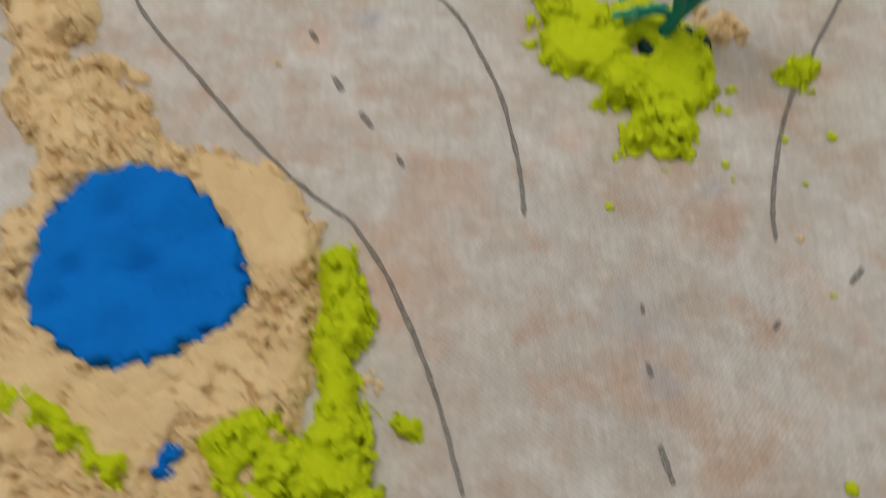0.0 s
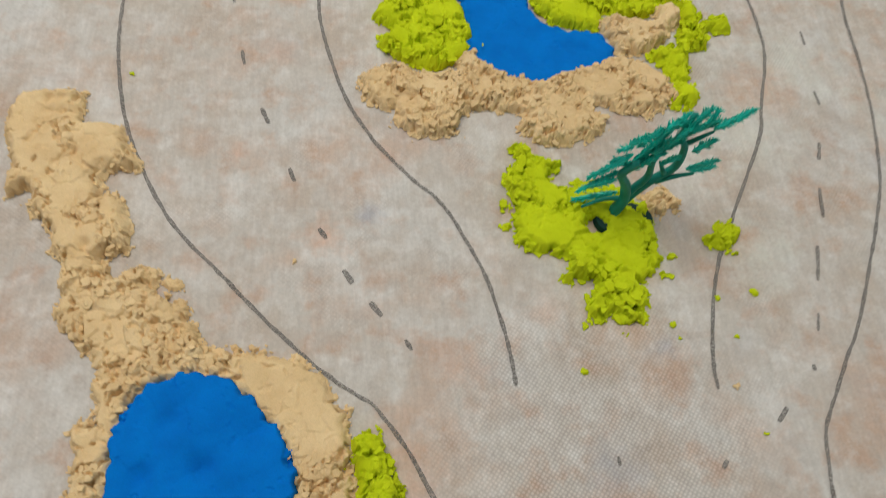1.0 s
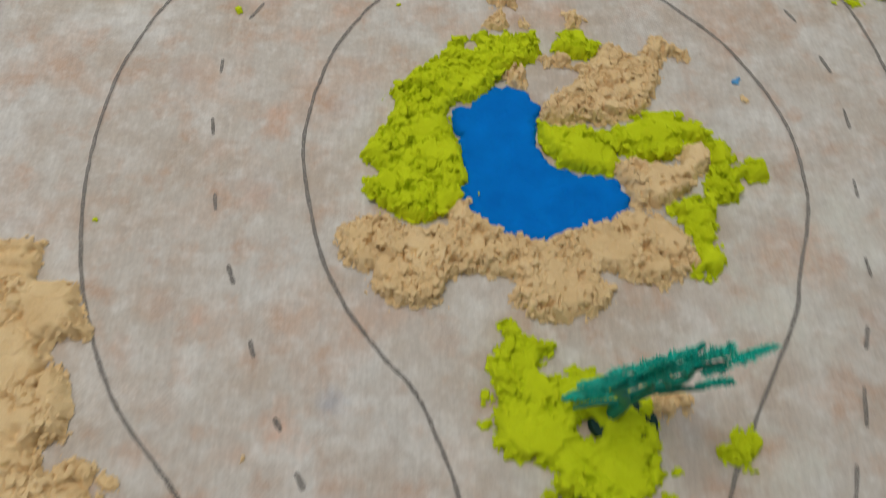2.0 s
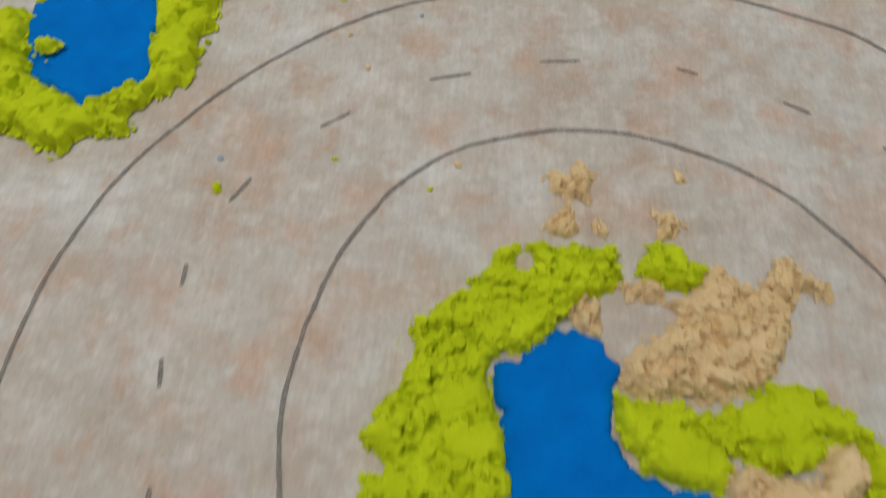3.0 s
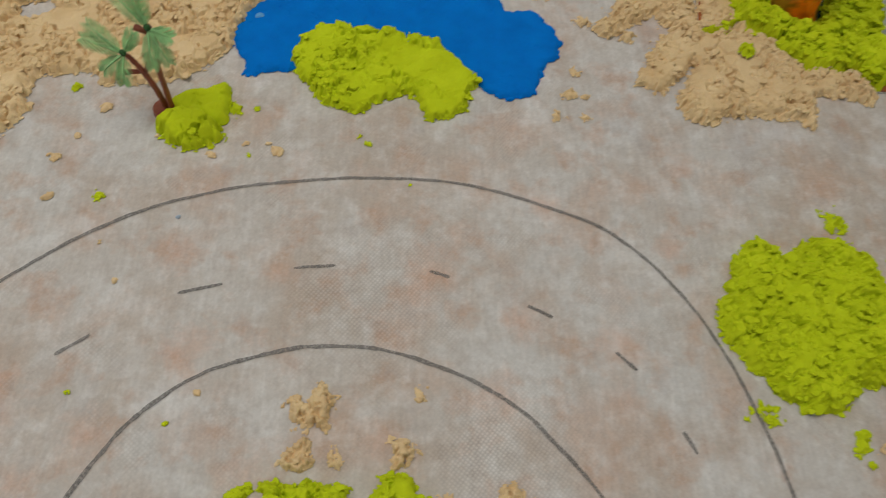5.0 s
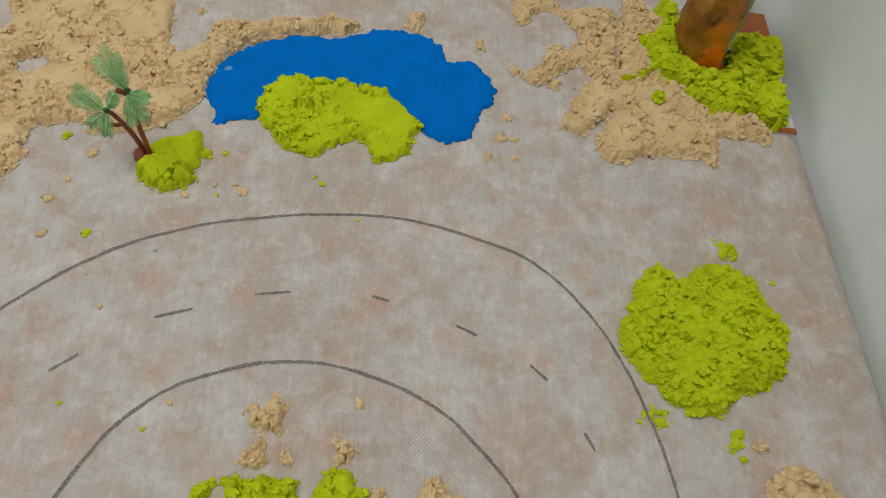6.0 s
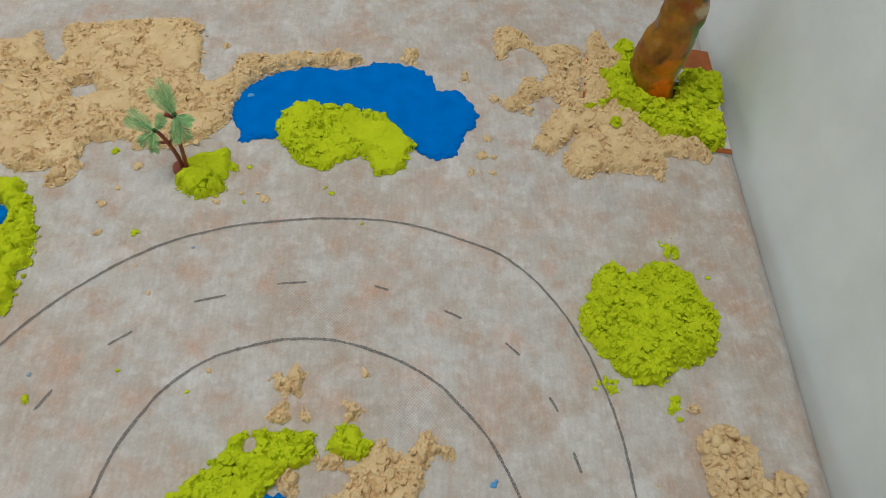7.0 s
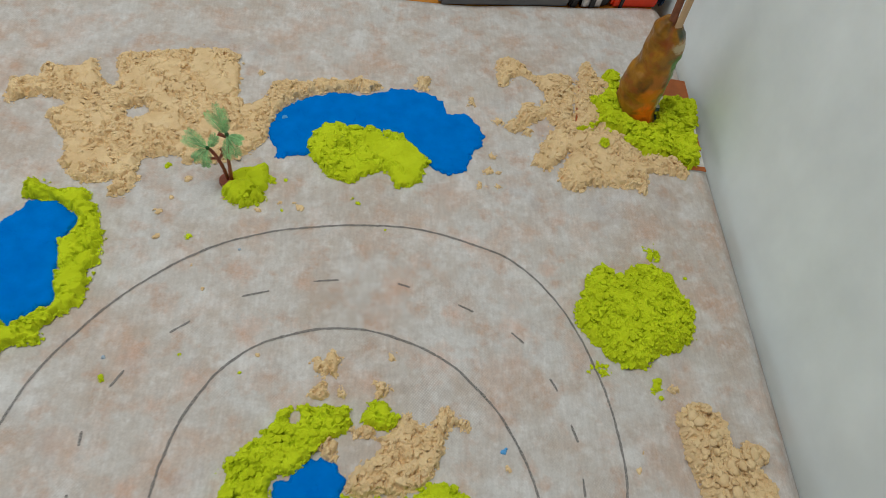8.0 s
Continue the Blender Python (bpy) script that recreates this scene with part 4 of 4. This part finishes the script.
for k, (x, y, w, long) in enumerate(((59, 661, 5, 1.2), (-12, 599, 7, 1.2), (-39, 668, 6, 1), (59, 629, 4, 1.2), (121, 640, 6, 1.2), (117, 645, 4.6, 1), (145, 615, 4.4, 1.3), (380, 605, 13, 1.5),
                                     (407, 581, 4, 1), (315, 494, 11, 1.3), (362, 481, 9, 1.1), (363, 473, 4, 1), (47, 660, 7, 1.2))):
    crumb(x, y, w, GREEN, 190 + k, GREEN_BIT, long, k * 0.7)
crumb(-33, 66, 8, BLUE, 220, BLUE_BIT, 1.2, 1.0, 6)
crumb(233, 430, 4.5, PALE_BLUE, 221, "pale blue sand crumb lying on the cloth", 1.2, 0.3)
for k, (x, y) in enumerate(((-53, 494), (29, 589))):
    crumb(x, y, 2.0, FAINT_BLUE, 230 + k, "pale blue sand fleck lying on the cloth", 1.3, 0.8 * k)
crumb(85, 351, 4, GREEN, 222, "lime green sand crumb lying on a blue lake", 1.3, 1.2, 5)
crumb(-149, 549, 12, GREEN, 223, "lime green sand lump lying in a blue lake", 1.5, 0.4, 5)
crumb(53, 730, 3.5, PALE_BLUE, 225, "pale blue sand fleck lying on a blue lake", 1.8, 0.6, 2.3)
crumb(353, 722, 9, GREEN, 224, "lime green sand crumb lying on a tan bank", 1.2, 1.4, 8)


# ---- toy trees ----
def leafy_twig(bm, a, b, r, rng):
    """A twig with a dense flat brush of plastic needles along it."""
    a, b = Vector(a), Vector(b)
    axis = (b - a).normalized()
    side = axis.cross(Vector((0, 1, 0))).normalized()
    tube(bm, [a, a.lerp(b, 0.15), a.lerp(b, 0.6), b], [r * 0.3, r * 0.55, r * 0.65, r * 0.35], 7)
    n = int((b - a).length / 0.0006)
    for k in range(n):
        s = (k + 0.5) / n
        p = a.lerp(b, s)
        wide = r * (0.60 + 0.50 * math.sin(math.pi * min(1, 0.15 + 0.85 * s)))
        for sgn in (-1, 1, 0):
            d = (axis * 0.8 + side * sgn * rng.uniform(0.6, 1.0) + Vector((0, rng.uniform(-0.6, 0.6) - 0.4 * (sgn == 0), 0))).normalized()
            tube(bm, [p, p + d * wide * rng.uniform(1.05, 1.8)], [r * 0.22, r * 0.09], 4)


def teal_tree():
    """A cast plastic tree: an oval foot, a trunk that forks low, and swept sprays of needles; x and z of limbs in millimetres."""
    tree = tagged(new("toy_tree"), "teal plastic toy tree with swept needle branches standing in green sand", "toy tree")
    tree.location = (0.146, 0.245, 0.0)
    rng = random.Random(5)
    bm = bmesh.new()
    bmesh.ops.create_cone(bm, cap_ends=True, segments=28, radius1=0.0155, radius2=0.0145, depth=0.003)
    bmesh.ops.transform(bm, matrix=Matrix.Translation((-0.0010, -0.0075, 0.0022)) @ Matrix.Diagonal((1, 0.66, 1, 1)), verts=bm.verts)
    part("foot", bm, TEAL_DARK, tree)
    limbs = (((-7, 3), (-6, 8), (-4, 16), (-7, 27), (-12, 36), (-11, 42), (-8, 48)), ((-5, 12), (-2, 18), (3, 30), (1, 43), (2, 52), (7, 62)),
             ((-6, 8), (-1, 15), (9, 28), (15, 36), (14, 50), (9, 59), (10, 73)), ((8, 26), (16, 31), (24, 34)), ((-5, 14), (-14, 14), (-24, 9)),
             ((10, 33), (5, 42)), ((12, 57), (20, 66)), ((-10, 40), (3, 50)))
    radii = (0.0034, 0.0023, 0.0027, 0.0017, 0.0015, 0.0014, 0.0014, 0.0018)
    ends = []
    for n, (pts, r) in enumerate(zip(limbs, radii)):
        path = [Vector((x / 1000, 0.0006 * (n % 3 - 1) * i / 3 - 0.005 * max(0, 1 - z / 22), z / 1000)) for i, (x, z) in enumerate(spline(pts, 3))]
        bm = tube(bmesh.new(), path, [r * (1 - 0.55 * i / (len(path) - 1)) for i in range(len(path))], 8)
        ends.append((path[-1], part("limb", bm, TEAL_LIMB, tree, smooth=True)))
    sprays = ((-12, 36, -28, 19), (-12, 45, -25, 28), (-11, 51, -23, 39), (-7, 16, -27, 8), (-12, 56, -18, 53), (-9, 36, 3, 52), (-8, 43, 5, 57), (-15, 58, -10, 66),
              (-10, 54, -3, 67), (-4, 59, 5, 77), (1, 55, 7, 70), (7, 60, 17, 68), (9, 73, 12, 83), (8, 61, 10, 74), (16, 68, 18, 77), (19, 68, 24, 77),
              (22, 67, 33, 78), (17, 50, 24, 59), (19, 37, 30, 46), (23, 33, 35, 34))
    sprays += ((5, 42, 10, 50), (-2, 39, -15, 43), (1, 67, 7, 71), (-23, 25, -14, 33), (-6, 48, 2, 62), (-14, 47, -19, 46), (-2, 50, 8, 60), (12, 64, 22, 70))
    for n, (ax, az, bx, bz) in enumerate(sprays):
        depth = 0.0025 * math.sin(n * 2.4)
        bm = bmesh.new()
        leafy_twig(bm, (ax / 1000, depth * 0.4, az / 1000), (bx / 1000, depth, bz / 1000), 0.0021, rng)
        at = Vector((ax / 1000, 0.0, az / 1000))
        part("needle_spray", bm, TEAL, min(ends, key=lambda e: (e[0] - at).length)[1])
    return tree


teal_tree()


def frond(bm, at, tip, rng):
    """A palm frond: an arched rib with narrow leaflets on both sides."""
    at, tip = Vector(at), Vector(tip)
    way = tip - at
    reach = way.length
    side = way.cross(Vector((0, -0.6, 0.8))).normalized()
    up = side.cross(way).normalized()
    pts = [at.lerp(tip, s) + up * 0.10 * reach * math.sin(math.pi * s) for s in (0, 0.25, 0.5, 0.75, 1.0)]
    tube(bm, pts, [0.0008, 0.0007, 0.0006, 0.0005, 0.0003], 5, normal=(0, 0, 1))
    n = 20
    for k in range(n):
        s = 0.10 + 0.88 * k / (n - 1)
        i = min(int(s * 4), 3)
        p = pts[i].lerp(pts[i + 1], s * 4 - i)
        lng = 0.0060 * math.sin(math.pi * (0.2 + 0.68 * s)) + 0.0008
        for sgn in (-1, 1):
            d = (way.normalized() * 1.15 + side * sgn - up * rng.uniform(0.0, 0.4)).normalized()
            tube(bm, [p, p + d * lng * 0.55, p + d * lng], [0.00015, 0.00024, 0.00008], 4, 0.6, up)


def toy_palm():
    """A plastic palm with two curved trunks, stub branches and two crowns."""
    palm = tagged(new("toy_palm"), "plastic toy palm with two brown trunks and green fronds", "toy palm")
    palm.location = (0.012, 0.655, 0.0)
    rng = random.Random(9)
    bm = bmesh.new()
    bmesh.ops.create_cone(bm, cap_ends=True, segments=24, radius1=0.0068, radius2=0.0064, depth=0.003)
    bmesh.ops.transform(bm, matrix=Matrix.Translation((-0.0006, 0.0, 0.0022)), verts=bm.verts)
    part("foot", bm, BROWN, palm)
    trunks = (((0.003, 0, 0.003), (0.0035, 0, 0.020), (0.004, 0, 0.036), (0.007, 0.001, 0.052), (0.006, 0.001, 0.062)),
              ((0.0, 0.001, 0.003), (-0.002, 0.001, 0.018), (-0.005, 0.001, 0.030), (-0.009, 0.002, 0.038), (-0.011, 0.001, 0.042)))
    stems = []
    for pts in trunks:
        path = [Vector(p) for p in spline(pts, 4)]
        bm = tube(bmesh.new(), path, [0.0017 * (1.08 if i % 2 else 0.92) * (1 - 0.3 * i / len(path)) for i in range(len(path))], 8)
        stems.append(part("trunk", bm, BROWN, palm, smooth=True))
    for a, b in (((-0.005, 0.001, 0.030), (-0.017, 0.001, 0.029)), ((0.004, 0, 0.036), (-0.001, 0.002, 0.042)), ((-0.004, 0.001, 0.029), (0.001, 0.001, 0.039)),
                 ((0.006, 0.001, 0.056), (-0.001, 0.002, 0.060))):
        bm = tube(bmesh.new(), [a, Vector(a).lerp(Vector(b), 0.55), b], [0.0010, 0.0014, 0.0021], 7)
        part("stub", bm, BROWN, palm, smooth=True)
    crowns = (((0.006, 0, 0.061), ((-0.001, 0.008, 0.086), (-0.008, 0.007, 0.077), (0.017, -0.004, 0.060), (0.014, -0.008, 0.047), (0.006, -0.010, 0.045), (0.003, 0.009, 0.080))),
              ((-0.011, 0.001, 0.042), ((-0.029, 0.003, 0.049), (-0.025, 0.006, 0.056), (-0.022, -0.004, 0.034), (-0.004, 0.005, 0.053), (-0.013, -0.007, 0.029))))
    for stem, (centre, tips) in zip(stems, crowns):
        for tip in tips:
            bm = bmesh.new()
            frond(bm, centre, tip, rng)
            part("frond", bm, FROND, stem)
        bm = bmesh.new()
        bmesh.ops.create_icosphere(bm, subdivisions=2, radius=0.0017)
        bmesh.ops.transform(bm, matrix=Matrix.Translation(Vector(centre) + Vector((0, -0.0006, 0.0012))) @ Matrix.Diagonal((1, 0.9, 1.2, 1)), verts=bm.verts)
        part("hub", bm, HUB_GREEN, stem, "dark green hub", True)
    return palm


toy_palm()


# ---- clay trunk by the wall, on a card ----
card = tagged(new("picture_card"), "white picture card with a brown border lying under sand", "card")


def card_piece(name, corners, low, high, mat):
    """A flat piece of the card; corners in millimetres, in order round it."""
    bm = bmesh.new()
    rings = [[bm.verts.new((x / 1000, y / 1000, z)) for x, y in corners] for z in (low, high)]
    n = len(corners)
    bm.faces.new(rings[0][::-1])
    bm.faces.new(rings[1])
    for k in range(n):
        bm.faces.new((rings[0][k], rings[0][(k + 1) % n], rings[1][(k + 1) % n], rings[1][k]))
    bmesh.ops.recalc_face_normals(bm, faces=bm.faces)
    return part(name, bm, mat, card)


card_piece("sheet", ((322, 712), (455, 701), (460, 822), (400, 828), (341, 806)), -0.0002, 0.0012, CARD_WHITE)
for corners in (((322, 712), (326, 712), (345, 806), (341, 806)), ((326, 712), (455, 701), (455, 706), (327, 717)), ((405, 800), (459.5, 796), (460, 822), (405, 827)),
                ((443, 712), (447, 712), (452, 796), (448, 796)), ((447, 728), (456, 727), (456.5, 748), (448, 749))):
    card_piece("border", corners, 0.0012, 0.0021, CARD_BROWN)
# Dark green piece that fills the gap beside the trunk's foot.
card_piece("dark_piece", ((398, 742), (424, 742), (424, 780), (398, 780)), 0.0012, 0.0019, CARD_DARK)


def clay_trunk():
    trunk = tagged(new("clay_trunk"), "glossy brown modelled clay trunk holding a wooden stick", "clay trunk")
    levels = ((0.002, 0.4005, 0.0155), (0.010, 0.395, 0.0178), (0.024, 0.3890, 0.0207), (0.040, 0.3885, 0.0218), (0.054, 0.3895, 0.0205), (0.068, 0.390, 0.0185),
              (0.082, 0.389, 0.0175), (0.095, 0.3875, 0.0165), (0.108, 0.3855, 0.0145), (0.118, 0.3845, 0.0070))
    zs = np.array([l[0] for l in levels])
    sides, rows = 44, 64
    verts, faces = [], []
    for j in range(rows):
        z = 0.002 + 0.116 * (1 - (1 - j / (rows - 1)) ** 1.25)
        cx, r = np.interp(z, zs, [l[1] for l in levels]), np.interp(z, zs, [l[2] for l in levels])
        for k in range(sides):
            a = 2 * math.pi * k / sides
            p = Vector((math.cos(a) * r, math.sin(a) * r * 0.9, z * 0.6))
            cleft = 0.006 * max(0.0, (z - 0.096) / 0.022) * math.exp(-((a - 4.75) / 0.35) ** 2)
            lump = noise.noise(p * 80) * 0.0028 + noise.noise(p * 190 + Vector((3, 1, 5))) * 0.0012 - cleft
            verts.append((cx + math.cos(a) * (r + lump), 0.772 - 0.006 * max(0.0, 1 - z / 0.034) + math.sin(a) * (r * 0.9 + lump), z))
    for j in range(rows - 1):
        for k in range(sides):
            n = (k + 1) % sides
            faces.append((j * sides + k, j * sides + n, (j + 1) * sides + n, (j + 1) * sides + k))
    faces.append(tuple((rows - 1) * sides + k for k in range(sides)))
    mesh_part("body", verts, faces, CLAY, trunk)
    bm = tube(bmesh.new(), [(0.3905, 0.766, 0.095), (0.388, 0.768, 0.14), (0.384, 0.772, 0.20)], [0.0034, 0.0034, 0.0032], 10, 0.55)
    part("stick", bm, STICK, trunk, "pale wooden craft stick")
    bm = tube(bmesh.new(), [(0.385, 0.769, 0.098), (0.3815, 0.771, 0.14), (0.377, 0.775, 0.20)], [0.0036, 0.0034, 0.0030], 10, 0.7)
    part("stick", bm, STICK_BROWN, trunk, "brown stick")
    return trunk


clay_trunk()

# ---- things on the table past the cloth ----
def beyond(thing, name, lo, hi, mat, bevel=0.0, label=""):
    """A block along the cloth's far border: lo and hi are metres along it, away from it and up from the table."""
    bm = box(bmesh.new(), lo, hi, bevel)
    bmesh.ops.transform(bm, matrix=pose(0.358, 0.9275, TABLE + 0.0002, 0, 0, 7.0), verts=bm.verts)
    return part(name, bm, mat, thing, label)


grey_case = tagged(new("grey_case"), "grey plastic case with a black end lying past the cloth", "case")
beyond(grey_case, "body", (-0.16, 0.0, 0.0), (-0.0105, 0.13, 0.030), GREY_PLASTIC, 0.004)
beyond(grey_case, "lid", (-0.157, 0.003, 0.0302), (-0.012, 0.127, 0.037), GREY_PLASTIC, 0.003)
beyond(grey_case, "end_cap", (-0.0103, 0.0, 0.0), (-0.001, 0.13, 0.034), BLACK, 0.002)
case = tagged(new("tool_case"), "black tool case with a bright steel latch past the cloth", "case")
beyond(case, "body", (0.0, 0.002, 0.0), (0.0385, 0.19, 0.036), BLACK, 0.004)
latch = beyond(case, "latch", (0.003, 0.0, 0.002), (0.026, 0.0018, 0.026), STEEL, 0.0006, "bright steel latch")
beyond(latch, "latch_plate", (0.0045, -0.0012, 0.004), (0.0085, -0.0001, 0.020), CARD_WHITE, 0.0003)
beyond(latch, "latch_hook", (0.012, -0.0016, 0.003), (0.0185, -0.0001, 0.014), BLACK, 0.0004)
crate = tagged(new("plastic_crate"), "red plastic crate with black straps past the cloth", "crate")
beyond(crate, "body", (0.040, 0.002, 0.0), (0.0965, 0.17, 0.032), RED, 0.003)
beyond(crate, "rim", (0.039, 0.001, 0.0322), (0.0975, 0.172, 0.038), BLACK, 0.002)
beyond(crate, "strap", (0.049, 0.0, 0.0), (0.0535, 0.0018, 0.032), BLACK, 0.0006)
pouch = tagged(new("pouch"), "dark blue-black pouch squeezed between a crate and the wall", "pouch")
beyond(pouch, "body", (0.0985, 0.003, 0.0), (0.1065, 0.10, 0.034), DARK_BLUE, 0.0035)


def ribbed_toy():
    """A small soft toy at the cloth's border: a ribbed purple top, an orange belt and a round white base."""
    toy = tagged(new("small_toy"), "small purple, orange and white toy lying at the cloth border", "toy")
    toy.location = (-0.204, 0.320, TABLE)
    for name, mat, low, high, wide, ribs in (("base", TOY_WHITE, 0.0, 0.011, 0.0205, 0.0), ("belt", ORANGE, 0.0095, 0.0165, 0.0185, 0.0), ("top", PURPLE, 0.0155, 0.031, 0.0175, 0.0006)):
        rows, sides = 11, 40
        verts, faces = [], []
        for j in range(rows):
            s = j / (rows - 1)
            lift = math.sin(math.pi * (0.06 + (0.88 if name != "top" else 0.93) * s)) ** 0.5
            for k in range(sides):
                a = 2 * math.pi * k / sides
                r = wide * (0.55 + 0.45 * lift) * (1 if name != "top" else math.cos(1.35 * s)) + ribs * math.sin(12 * a)
                verts.append((r * math.cos(a), 1.4 * r * math.sin(a), low + (high - low) * s))
        for j in range(rows - 1):
            faces += [(j * sides + k, j * sides + (k + 1) % sides, (j + 1) * sides + (k + 1) % sides, (j + 1) * sides + k) for k in range(sides)]
        faces += [tuple(range(sides))[::-1], tuple(range((rows - 1) * sides, rows * sides))]
        mesh_part(name, verts, faces, mat, toy)
    return toy


ribbed_toy()
